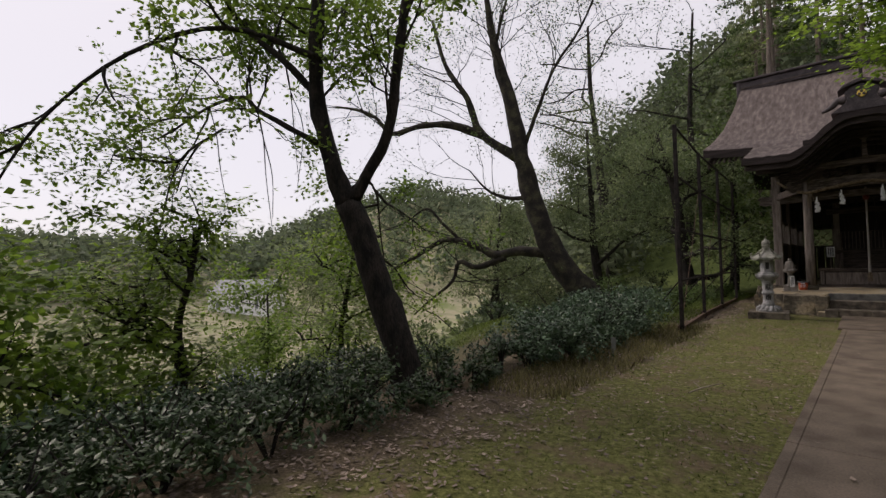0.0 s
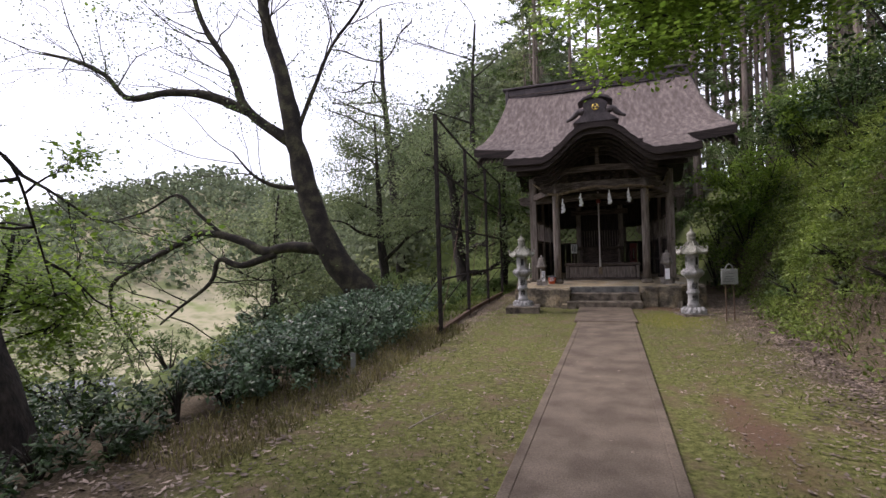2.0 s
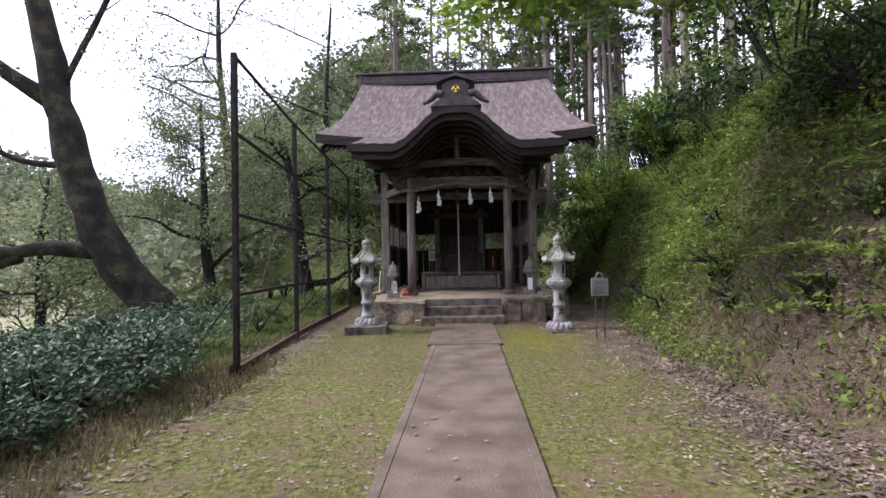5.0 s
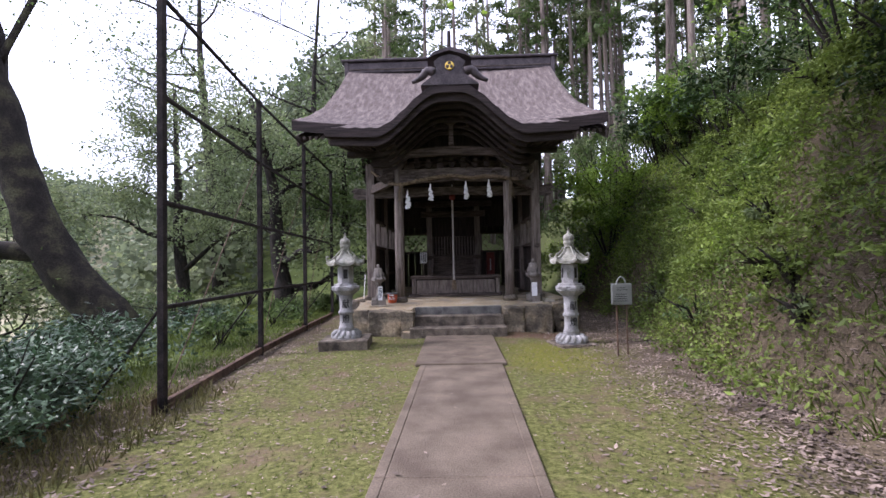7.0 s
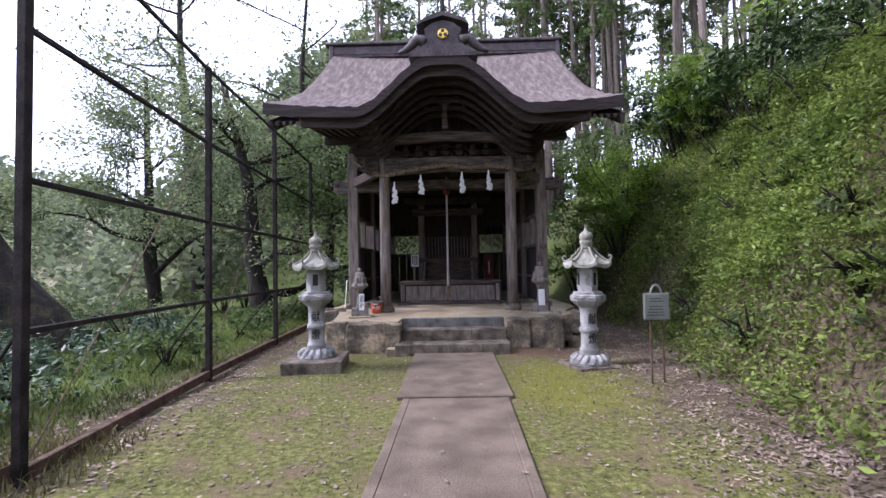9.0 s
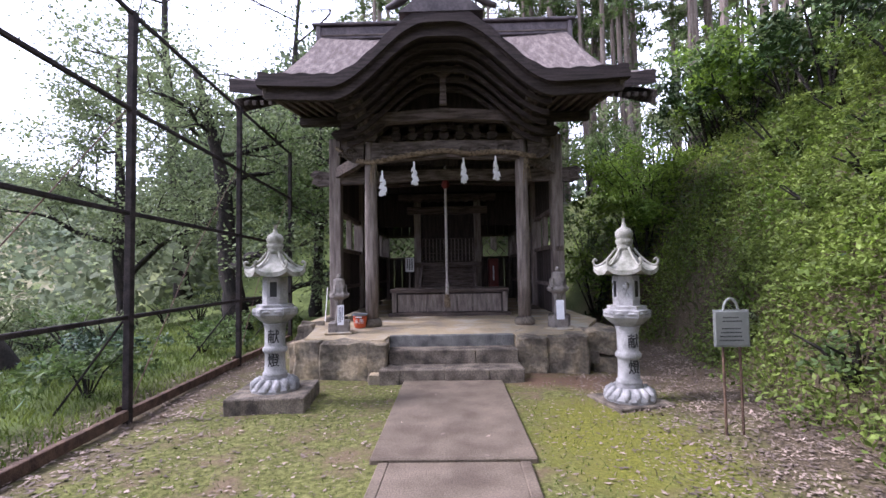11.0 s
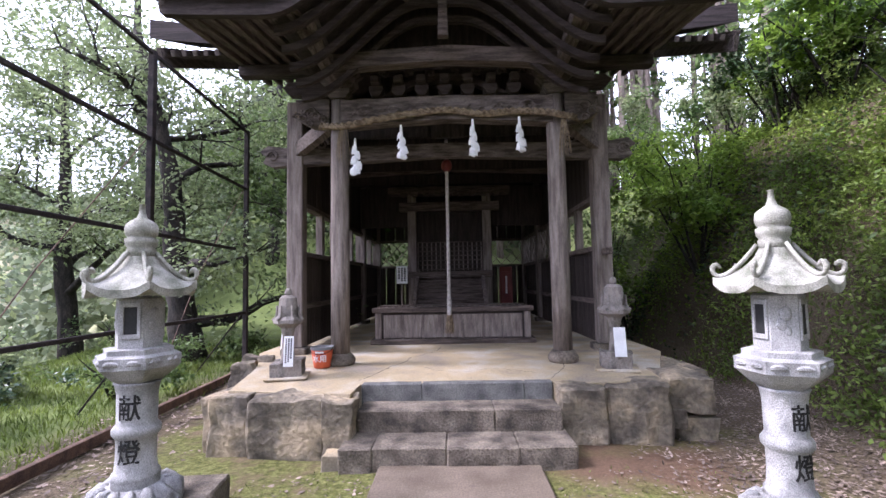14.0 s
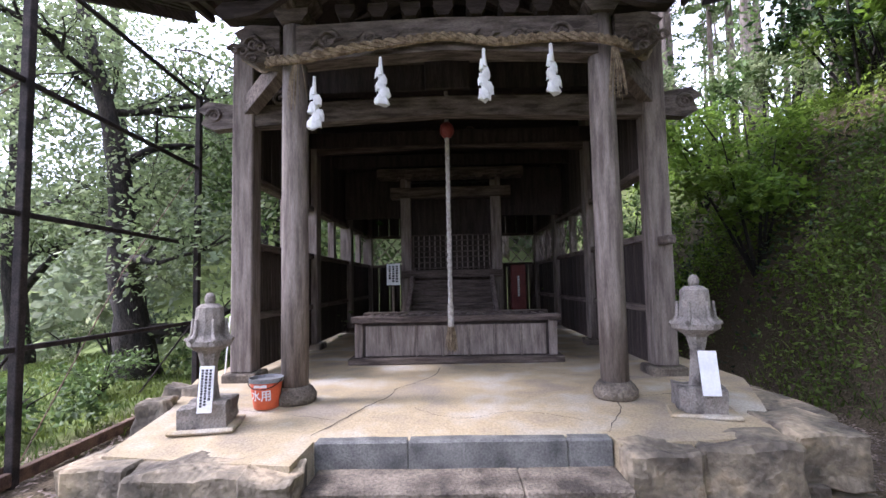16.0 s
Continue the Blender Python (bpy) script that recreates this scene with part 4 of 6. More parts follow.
def text_bars(parent, x0, x1, z0, z1, y, columns, seed, material=INK, upright=True, tilt=None):
    """Unreadable writing as rows of short bars."""
    rng = random.Random(seed)
    for k in range(columns):
        bm = bmesh.new()
        if upright:
            x = x0 + (k + 0.5) * (x1 - x0) / columns
            z, w = z1, (x1 - x0) / columns * 0.3
            end = z0 + rng.uniform(0, 0.3) * (z1 - z0)
            while z > end:
                h = rng.uniform(0.6, 1.1) * w * 2
                box(x - w, x + w, y - 0.001, y, max(z - h, z0), z, 0, bm)
                z -= h * 1.35
        else:
            z = z1 - (k + 0.5) * (z1 - z0) / columns
            x, h = x0 + rng.uniform(0, 0.15) * (x1 - x0), (z1 - z0) / columns * 0.17
            end = x1 - rng.uniform(0, 0.25) * (x1 - x0)
            while x < end:
                w = rng.uniform(0.6, 1.1) * h * 2
                box(x, min(x + w, x1), y - 0.001, y, z - h, z + h, 0, bm)
                x += w * 1.4
        tagged(part("writing", bm, material, parent), kind="stuff")


# ---- large stone lanterns ----
def hex_roof(at, r, z0, z1, bm=None):
    """A six-sided lantern roof that sags to upturned corners."""
    bm = bm or bmesh.new()
    seg, rows = 36, 9
    rings = []
    for j in range(rows):
        t = j / (rows - 1)
        ring = []
        for k in range(seg):
            a = 2 * math.pi * k / seg
            c = abs(((k % 6) - 3) / 3)
            rr = (0.085 + (r - 0.085) * t) * (1 - 0.13 * (1 - c ** 2) * t)
            z = z1 - (z1 - z0) * (t ** 0.62) + 0.05 * t ** 4 * c ** 3
            ring.append(bm.verts.new((at[0] + rr * math.cos(a), at[1] + rr * math.sin(a), at[2] + z)))
        rings.append(ring)
    ring = []
    for k in range(seg):
        a = 2 * math.pi * k / seg
        c = abs(((k % 6) - 3) / 3)
        ring.append(bm.verts.new((at[0] + 0.2 * math.cos(a), at[1] + 0.2 * math.sin(a), at[2] + z0 - 0.035)))
    rim = [bm.verts.new(v.co - Vector((0, 0, 0.045))) for v in rings[-1]]
    rings += [rim, ring]
    for p, q in zip(rings, rings[1:]):
        for k in range(seg):
            bm.faces.new((p[k], q[k], q[(k + 1) % seg], p[(k + 1) % seg]))
    bm.faces.new(rings[0])
    bm.faces.new(rings[-1][::-1])
    return bm


def stone_lantern(x, y, z, tall, turn, plinth, seed, slim):
    ln = thing("stone_lantern", (x, y, z), "", "stone lantern", "pair of lanterns beside the path")
    ln["label"] = "tall pale granite lantern with black characters on thick square plinth" if plinth > 0.1 else "tall pale granite lantern with black characters on thin ground slab"
    if plinth > 0.1:
        pl = rough_stone(-0.47, 0.47, -0.47, 0.47, -0.12, plinth, seed, 3, 0.006, True)
    else:
        pl = box(-0.37, 0.37, -0.36, 0.36, -0.1, plinth, 0.01)
    slab = part("plinth", pl, OLDSTONE, ln, "speckled grey stone plinth")
    slab.matrix_basis = pose(0, 0, 0, 0, 0, turn * 0.4)
    s = (tall - plinth) / 1.92
    b = plinth

    def zz(v):
        return b + v * s
    petals = lambda k, i: 1 + (0.045 * abs(math.sin(k * math.pi / 4)) if i in (1, 2, 3) else 0)
    part("lotus_base", lathe([(0.2, zz(0)), (0.285, zz(0.0)), (0.29, zz(0.03)), (0.255, zz(0.08)), (0.19, zz(0.125)), (0.15, zz(0.13)), (0.15, zz(0.17)), (0.0, zz(0.17))], 48, wave=petals), GRANITE, ln, smooth=False)
    for k in range(14):
        a = 2 * math.pi * (k + 0.5) / 14
        c, sn = math.cos(a), math.sin(a)
        bm = tube([(0.275 * c, 0.275 * sn, zz(0.02)), (0.262 * c, 0.262 * sn, zz(0.07)), (0.21 * c, 0.21 * sn, zz(0.115)), (0.17 * c, 0.17 * sn, zz(0.125))], [0.03, 0.045, 0.035, 0.015], 8)
        part("petal", bm, GRANITE, ln, smooth=True)
    shaft = part("shaft", lathe([(0.15, zz(0.16)), (0.15, zz(0.2)), (0.132, zz(0.215)), (0.125, zz(0.3)), (0.125, zz(0.42)), (0.135, zz(0.43)), (0.152, zz(0.45)), (0.152, zz(0.48)), (0.135, zz(0.5)), (0.125, zz(0.51)), (0.128, zz(0.7)), (0.14, zz(0.755)), (0.15, zz(0.77)), (0.0, zz(0.77))], 32), GRANITE, ln, smooth=True)
    face = -90 + (12 if x > 0 else 10)
    for ch, h in (("献", 0.61), ("燈", 0.34)):
        a = radians(face)
        lettering(ch, 0.155, shaft, Matrix.Translation((0.13 * math.cos(a), 0.13 * math.sin(a), zz(h))) @ pose(0, 0, 0, 90, 0, face + 90), INK, 0.13)
    turn_r = radians(turn)
    part("cup", lathe([(0.12, zz(0.76)), (0.19, zz(0.8)), (0.24, zz(0.84)), (0.275, zz(0.87)), (0.28, zz(0.94)), (0.23, zz(0.955)), (0.23, zz(0.985)), (0.21, zz(0.99)), (0.0, zz(0.99))], 6, turn=turn_r), GRANITE, ln)
    for k in range(6):
        a = turn_r + math.pi / 3 * (k + 0.5)
        c, sn = math.cos(a), math.sin(a)
        for off in (-0.07, 0.07):
            q = [(0.243 * c - off * sn - 0.045 * sn * w, 0.243 * sn + off * c + 0.045 * c * w, zz(0.905 + 0.012 * (1 - abs(w)))) for w in (-1, -0.4, 0.4, 1)]
            part("relief", tube(q, [0.008, 0.016, 0.016, 0.008], 6), GRANITE, ln)
    # fire box: six faces, alternately carved and black-panelled for the hollow's shade
    fire = part("fire_box", lathe([(0.155, zz(0.985)), (0.155, zz(1.0)), (0.155, zz(1.3)), (0.14, zz(1.31)), (0.0, zz(1.31))], 6, turn=turn_r), GRANITE, ln)
    for k in range(6):
        a = turn_r + math.pi / 3 * (k + 0.5)
        c, sn = math.cos(a), math.sin(a)
        rot = Matrix.Rotation(a - math.pi / 2, 4, "Z")
        if k % 2 == 0:
            bm = box(-0.042, 0.042, 0.128, 0.137, zz(1.08), zz(1.25), 0)
            bmesh.ops.transform(bm, matrix=rot, verts=bm.verts)
            part("opening", bm, INK, fire, "black panel for the shade inside the fire box")
            for lo, hi, w0, w1 in ((1.05, 1.08, -0.065, 0.065), (1.25, 1.28, -0.065, 0.065), (1.08, 1.25, -0.065, -0.042), (1.08, 1.25, 0.042, 0.065)):
                bm = box(w0, w1, 0.13, 0.147, zz(lo), zz(hi), 0.003)
                bmesh.ops.transform(bm, matrix=rot, verts=bm.verts)
                part("window_frame", bm, GRANITE, fire)
        else:
            bm = bmesh.new()
            for (u, w), r in (((-0.01, 1.2), 0.035), ((0.015, 1.14), 0.03), ((-0.02, 1.1), 0.02), ((0.02, 1.21), 0.015)):
                bmesh.ops.create_icosphere(bm, subdivisions=2, radius=r, matrix=Matrix.Translation((u, 0.134, zz(w))) @ Matrix.Diagonal((1, 0.45, 1.2, 1)))
            bmesh.ops.transform(bm, matrix=rot, verts=bm.verts)
            part("carving", bm, GRANITE, fire, "worn animal relief", True)
    roof = part("roof", hex_roof((0, 0, 0), 0.375, zz(1.36), zz(1.585)), MOSSGRANITE, ln, "six-sided roof with curled corners")
    roof.rotation_euler = (0, 0, turn_r)
    for k in range(6):
        a = math.pi / 3 * k
        c, sn = math.cos(a), math.sin(a)
        rib = [(0.1, 1.6), (0.17, 1.52), (0.25, 1.45), (0.32, 1.415), (0.365, 1.43), (0.372, 1.47), (0.345, 1.485), (0.325, 1.465)]
        part("corner_scroll", tube(smooth_path([(r * c, r * sn, zz(h)) for r, h in rib], 2), [0.014] * 9 + [0.016, 0.018, 0.018, 0.016, 0.014, 0.01], 8), MOSSGRANITE, roof, smooth=True)
    part("finial", lathe([(0.09, zz(1.57)), (0.095, zz(1.62)), (0.085, zz(1.63)), (0.1, zz(1.65)), (0.105, zz(1.69)), (0.085, zz(1.7)), (0.1, zz(1.715)), (0.107, zz(1.75)), (0.1, zz(1.785)), (0.07, zz(1.81)), (0.035, zz(1.83)), (0.02, zz(1.87)), (0.018, zz(1.915)), (0.024, zz(1.92)), (0.0, zz(1.925))], 24), MOSSGRANITE, ln, "onion-shaped jewel finial", True)
    ln.scale = (slim, slim, 1)


stone_lantern(-1.36, 15.12, 0.0, 1.93, 12, 0.17, 3, 0.84)
stone_lantern(2.4, 15.1, 0.0, 1.93, 38, 0.03, 5, 0.86)


# ---- small old lanterns on the platform ----
def small_lantern(x, y, turn, label, seed, scale=1.0):
    ln = thing("small_lantern", (x, y, FLOOR), label, "stone lantern", "small lanterns on the platform")
    part("slab", box(-0.26, 0.26, -0.22, 0.22, 0.002, 0.03, 0.012), CEMENT, ln)
    part("base_rock", rough_stone(-0.19, 0.19, -0.17, 0.17, 0.02, 0.17, seed, 3, 0.035), LANTERNSTONE, ln)
    part("stem", lathe([(0.1, 0.15), (0.085, 0.2), (0.07, 0.3), (0.065, 0.4), (0.085, 0.46), (0.09, 0.48), (0.12, 0.5), (0.125, 0.53), (0.0, 0.53)], 6, turn=0.3), LANTERNSTONE, ln)
    part("roof", lathe([(0.12, 0.5), (0.17, 0.53), (0.172, 0.56), (0.13, 0.6), (0.118, 0.7), (0.11, 0.77), (0.07, 0.795), (0.0, 0.8)], 12, wave=lambda k, i: 1 + (0.1 if k % 2 == 0 and i in (1, 2) else 0)), LANTERNSTONE, ln)
    for k in range(6):
        a = math.pi / 3 * k
        part("corner_scroll", tube([(0.135 * math.cos(a), 0.135 * math.sin(a), 0.7), (0.14 * math.cos(a), 0.14 * math.sin(a), 0.6), (0.175 * math.cos(a), 0.175 * math.sin(a), 0.555), (0.195 * math.cos(a), 0.195 * math.sin(a), 0.575)], [0.012, 0.018, 0.024, 0.016], 8), LANTERNSTONE, ln, smooth=True)
    ball = bmesh.new()
    bmesh.ops.create_icosphere(ball, subdivisions=2, radius=0.045, matrix=Matrix.Translation((0, 0, 0.825)))
    part("finial", ball, LANTERNSTONE, ln, smooth=True)
    ln.matrix_basis = pose(x, y, FLOOR - 0.035, 0, 0, turn) @ Matrix.Diagonal((0.76 * scale, 0.76 * scale, scale, 1))


small_lantern(-1.1, 16.92, 10, "small old lichen-grey stone lantern beside the bucket", 101)
small_lantern(2.12, 17.08, -15, "small old stone lantern with onion roof on cement slab", 105, 1.06)


def paper_notice(x, y, z, w, h, rx, rz, seed, cols):
    n = thing("paper_notice", (x, y, z), "white paper notice with small unreadable writing leaning on lantern", "notice", "paper notices")
    part("sheet", box(-w / 2, w / 2, 0, 0.006, 0, h, 0.001), PAPER, n)
    if cols:
        text_bars(n, -w * 0.4, w * 0.4, h * 0.1, h * 0.93, -0.001, cols, seed)
    n.matrix_basis = pose(x, y, z, rx, 0, rz)


paper_notice(-1.04, 16.75, 0.66, 0.09, 0.28, -8, 4, 3, 3)
paper_notice(2.11, 16.9, 0.68, 0.11, 0.28, -12, -8, 4, 0)


# ---- bucket ----
def bucket(x, y):
    b = thing("fire_bucket", (x, y, FLOOR + 0.002), "orange plastic fire bucket with grey rim and white characters", "bucket")
    part("body", lathe([(0.09, 0), (0.095, 0.005), (0.125, 0.2), (0.118, 0.2), (0.09, 0.02), (0.0, 0.02)], 28), ORANGE, b, smooth=True)
    part("rim", lathe([(0.122, 0.195), (0.132, 0.195), (0.133, 0.225), (0.124, 0.225), (0.118, 0.2)], 28), GREYPLASTIC, b, "grey rim")
    part("label_band", box(-0.05, 0.05, -0.122, -0.118, 0.165, 0.185, 0.002), WHITE, b)
    b.scale = (0.9, 0.9, 0.95)
    lettering("水用", 0.085, b, pose(0, -0.117, 0.1, 97, 0, 0), WHITE, 0.115)
    part("handle", tube([(0.13 * math.cos(a), -0.02 - 0.11 * math.sin(a), 0.215 - 0.06 * math.sin(a)) for a in np.linspace(0, math.pi, 13)], [0.004] * 13, 6), STEEL, b)


bucket(-0.86, 17.26)


# ---- rope across the front with paper streamers ----
def rope():
    r = thing("straw_rope", (0, 0, 0), "twisted straw rope tied across the shrine front", "rope")
    run = smooth_path([(-1.4, 18.05, 3.55), (-1.1, 17.75, 3.3), (-0.85, 17.3, 3.14), (-0.6, 17.2, 3.1), (-0.2, 17.22, 3.18), (0.2, 17.27, 3.25), (0.5, 17.26, 3.27), (0.85, 17.27, 3.22), (1.2, 17.27, 3.24), (1.55, 17.22, 3.2), (1.8, 17.25, 3.16), (2.1, 17.65, 3.25), (2.33, 18.05, 3.5)], 16)
    for s in range(3):
        pts = []
        for k, p in enumerate(run):
            a = k * 0.62 + s * 2.094
            thick = 0.022 if 12 < k < len(run) - 12 else 0.018
            pts.append(p + Vector((0.1 * math.cos(a) * thick * 8, math.cos(a) * thick * 0.5, math.sin(a) * thick)))
        part("strand", tube(pts, [0.019] * len(pts), 6, rough=0.3), STRAW, r)
    rng = random.Random(8)
    for x in (-0.62, 1.72):
        for k in range(14):
            dx = rng.uniform(-0.05, 0.05)
            part("loose_straw", tube([(x + dx * 0.5, 17.22, 3.12), (x + dx, 17.2, 2.98), (x + dx * 1.6, 17.2, 2.8 - rng.uniform(0, 0.1))], [0.004, 0.004, 0.002], 4), STRAW, r)


rope()


def streamer(x, y, z, h, seed):
    """Crumpled folds of white paper hanging over one another."""
    s = thing("paper_streamer", (x, y, z), "crumpled white folded paper streamer hanging from rope", "streamer", "paper streamers")
    rng = random.Random(seed)
    n = 5
    for k in range(n):
        z1 = -0.02 - k * (h - 0.06) / n
        z0 = z1 - (h - 0.04) / n * 1.3
        cx = (0.012 if k % 2 else -0.012) + rng.uniform(-0.006, 0.006) + 0.004 * k
        top, low = 0.012 + 0.005 * k, 0.024 + 0.006 * k
        bm = bmesh.new()
        rings = []
        for z_, r in ((z1, top), ((z1 + z0) / 2, (top + low) * 0.56), (z0, low)):
            ring = []
            for a in range(10):
                q = r * rng.uniform(0.72, 1.22)
                t = a * math.tau / 10
                ring.append(bm.verts.new((cx + q * math.cos(t) * 1.15, q * math.sin(t) * 0.6, z_ + (rng.uniform(-0.022, 0.012) if z_ == z0 else 0.0))))
            rings.append(ring)
        for p, q in zip(rings, rings[1:]):
            for a in range(10):
                bm.faces.new((p[a], p[(a + 1) % 10], q[(a + 1) % 10], q[a]))
        bmesh.ops.recalc_face_normals(bm, faces=bm.faces[:])
        bmesh.ops.solidify(bm, geom=bm.faces[:], thickness=0.002)
        part("fold", bm, PAPER, s)
    part("stalk", tube([(0, 0, 0.06), (0, -0.01, -0.08)], [0.012, 0.02], 6), PAPER, s)
    s.matrix_basis = pose(x, y, z, 0, 0, rng.uniform(-25, 25))


for k, (x, z, h) in enumerate([(-0.49, 2.9, 0.34), (0.0, 3.03, 0.31), (0.76, 3.07, 0.34), (1.25, 3.09, 0.32)]):
    streamer(x, 17.2, z, h, 30 + k)


def bell_rope():
    b = thing("bell_rope", (0, 0, 0), "pale twisted bell rope with frayed tassel and red bell cap", "rope")
    x, y = 0.46, 18.62
    for s in range(3):
        pts = [(x + 0.012 * math.cos(k * 0.7 + s * 2.094), y + 0.012 * math.sin(k * 0.7 + s * 2.094), 3.85 - k * 0.0276) for k in range(101)]
        part("strand", tube(pts, [0.013] * 101, 5), CORD, b)
    part("bell", lathe([(0.0, -0.09), (0.04, -0.085), (0.07, -0.04), (0.075, 0.0), (0.06, 0.05), (0.03, 0.075), (0.0, 0.08)], 20, (x, y, 3.0)), RED, b, "dull red round bell", True)
    part("sleeve", lathe([(0.02, 0), (0.03, 0.0), (0.03, 0.22), (0.02, 0.22), (0.0, 0.22)], 12, (x, y, 0.98)), CORD, b)
    rng = random.Random(2)
    for k in range(46):
        a, q = rng.uniform(0, 6.28), rng.uniform(0.3, 1.0)
        part("fringe", tube([(x + 0.02 * q * math.cos(a), y + 0.02 * q * math.sin(a), 1.02), (x + 0.045 * q * math.cos(a), y + 0.045 * q * math.sin(a), 0.9), (x + 0.062 * q * math.cos(a), y + 0.062 * q * math.sin(a), 0.78 - rng.uniform(0, 0.05))], [0.007, 0.008, 0.004], 4), STRAW, b)


bell_rope()

note = thing("wall_notice", (0, 0, 0), "white notice with unreadable characters beside the sanctuary post", "notice")
part("sheet", box(-0.52, -0.32, 20.92, 20.93, 1.4, 1.72, 0.001), PAPER, note)
text_bars(note, -0.5, -0.34, 1.44, 1.69, 20.918, 3, 9)
part("stake", box(-0.44, -0.41, 20.93, 20.96, FLOOR, 1.72), WOOD, note)
red = thing("extinguisher_box", (1.62, 22.3, FLOOR), "dull red fire extinguisher cabinet in the dim hall", "cabinet")
part("body", box(-0.13, 0.13, -0.1, 0.1, 0.0, 1.15, 0.015), RED, red)
part("door", box(-0.11, 0.11, -0.108, -0.1, 0.06, 1.05, 0.004), RED, red)
text_bars(red, -0.03, 0.03, 0.55, 0.95, -0.11, 1, 12, WHITE)
bar = thing("leaning_board", (0, 0, 0), "thin pale board leaning on the hall post", "board")
part("board", beam((-1.68, 18.3, FLOOR), (-1.64, 18.32, 1.15), 0.03, 0.012), WHITE, bar)


# ---- notice board by the bank ----
def notice_board():
    s = thing("notice_board", (0, 0, 0), "grey metal notice board on two thin posts with ring top", "sign board")
    y = 14.05
    for x in (2.81, 2.95):
        part("post", tube([(x, y + 0.012, hz(x, y) - 0.05), (x, y + 0.012, 0.95)], [0.011, 0.011], 8), RUST, s)
    part("board", box(2.74, 3.02, y - 0.012, y, 0.74, 1.03, 0.006), SIGNGREY, s)
    part("frame", box(2.73, 3.03, y - 0.006, y + 0.004, 0.73, 1.04, 0.004), SIGNGREY, s)
    text_bars(s, 2.79, 2.97, 0.93, 0.99, y - 0.013, 2, 5, INK, False)
    text_bars(s, 2.77, 2.99, 0.77, 0.9, y - 0.013, 4, 6, INK, False)
    part("ring", tube([(2.88 + 0.06 * math.cos(a), y, 1.03 + 0.1 * math.sin(a)) for a in np.linspace(0, math.pi, 15)], [0.011] * 15, 8), SIGNGREY, s)


notice_board()


# ---- steel frame of the netting fence ----
def fence():
    f = thing("fence", (0, 0, 0), "tall rusty dark steel netting frame along the slope", "fence")
    posts = [(-2.32, 11.65), (-2.6, 14.6), (-2.75, 17.3), (-2.85, 19.9)]
    tops = [4.08, 4.06, 4.04, 3.98]
    for (x, y), t in zip(posts, tops):
        p = part("post", box(x - 0.034, x + 0.034, y - 0.034, y + 0.034, hz(x, y) - 0.1, t, 0.006), STEEL, f)
        part("stay_plate", box(x - 0.05, x - 0.04, y - 0.1, y + 0.1, 0.0, 0.16, 0.004), RUST, p)
    for (a, ta), (b, tb) in zip(zip(posts, tops), zip(posts[1:], tops[1:])):
        for h in (1.0, 0.76, 0.505, 0.255):
            part("rail", beam((*a, ta * h - 0.03), (*b, tb * h - 0.03), 0.036, 0.042), STEEL, f)
        part("sill", beam((*a, 0.07), (*b, 0.07), 0.06, 0.1), RUST, f)
        part("wire", tube([(a[0] - 0.03, a[1] + 0.06, 0.1), (a[0] - 0.15, (a[1] + b[1]) / 2, 1.6), (b[0] - 0.03, b[1], tb * 0.76)], [0.006] * 3, 5), RUST, f)
    for (x, y), t in zip(posts, tops):
        part("brace", tube([(x - 0.03, y, 1.0), (x - 0.9, y + 0.2, hz(x - 0.9, y + 0.2))], [0.012, 0.012], 6), STEEL, f)


fence()


# ---- trees ----
def limb(points, r0, r1, per=4, seg=9, rough=0.35):
    pts = smooth_path(points, per)
    n = len(pts)
    return tube(pts, [r0 + (r1 - r0) * (k / (n - 1)) ** 0.8 for k in range(n)], seg, rough=rough), pts


def twigs(rng, bm, start, way, length, r, depth, ends, kink=0.5, rise=0.1):
    """Branches that fork and wander; gathers places for leaves."""
    p, d = Vector(start), Vector(way).normalized()
    n = 4
    pts, radii = [p.copy()], [r]
    for k in range(n):
        d = (d + Vector((rng.uniform(-kink, kink), rng.uniform(-kink, kink), rng.uniform(-kink, kink) + rise)) * 0.55).normalized()
        p = p + d * length / n
        pts.append(p.copy())
        radii.append(r * (1 - 0.55 * (k + 1) / n))
        if depth <= 1:
            ends.append(p.copy())
        if depth and k >= 1:
            side = (d + Vector((rng.uniform(-1, 1), rng.uniform(-1, 1), rng.uniform(-0.7, 0.7)))).normalized()
            twigs(rng, bm, p, side, length * rng.uniform(0.5, 0.75), radii[-1] * 0.65, depth - 1, ends, kink, rise)
    tube(pts, radii, 4 if r < 0.02 else 6, bm, 0.2)
    return ends


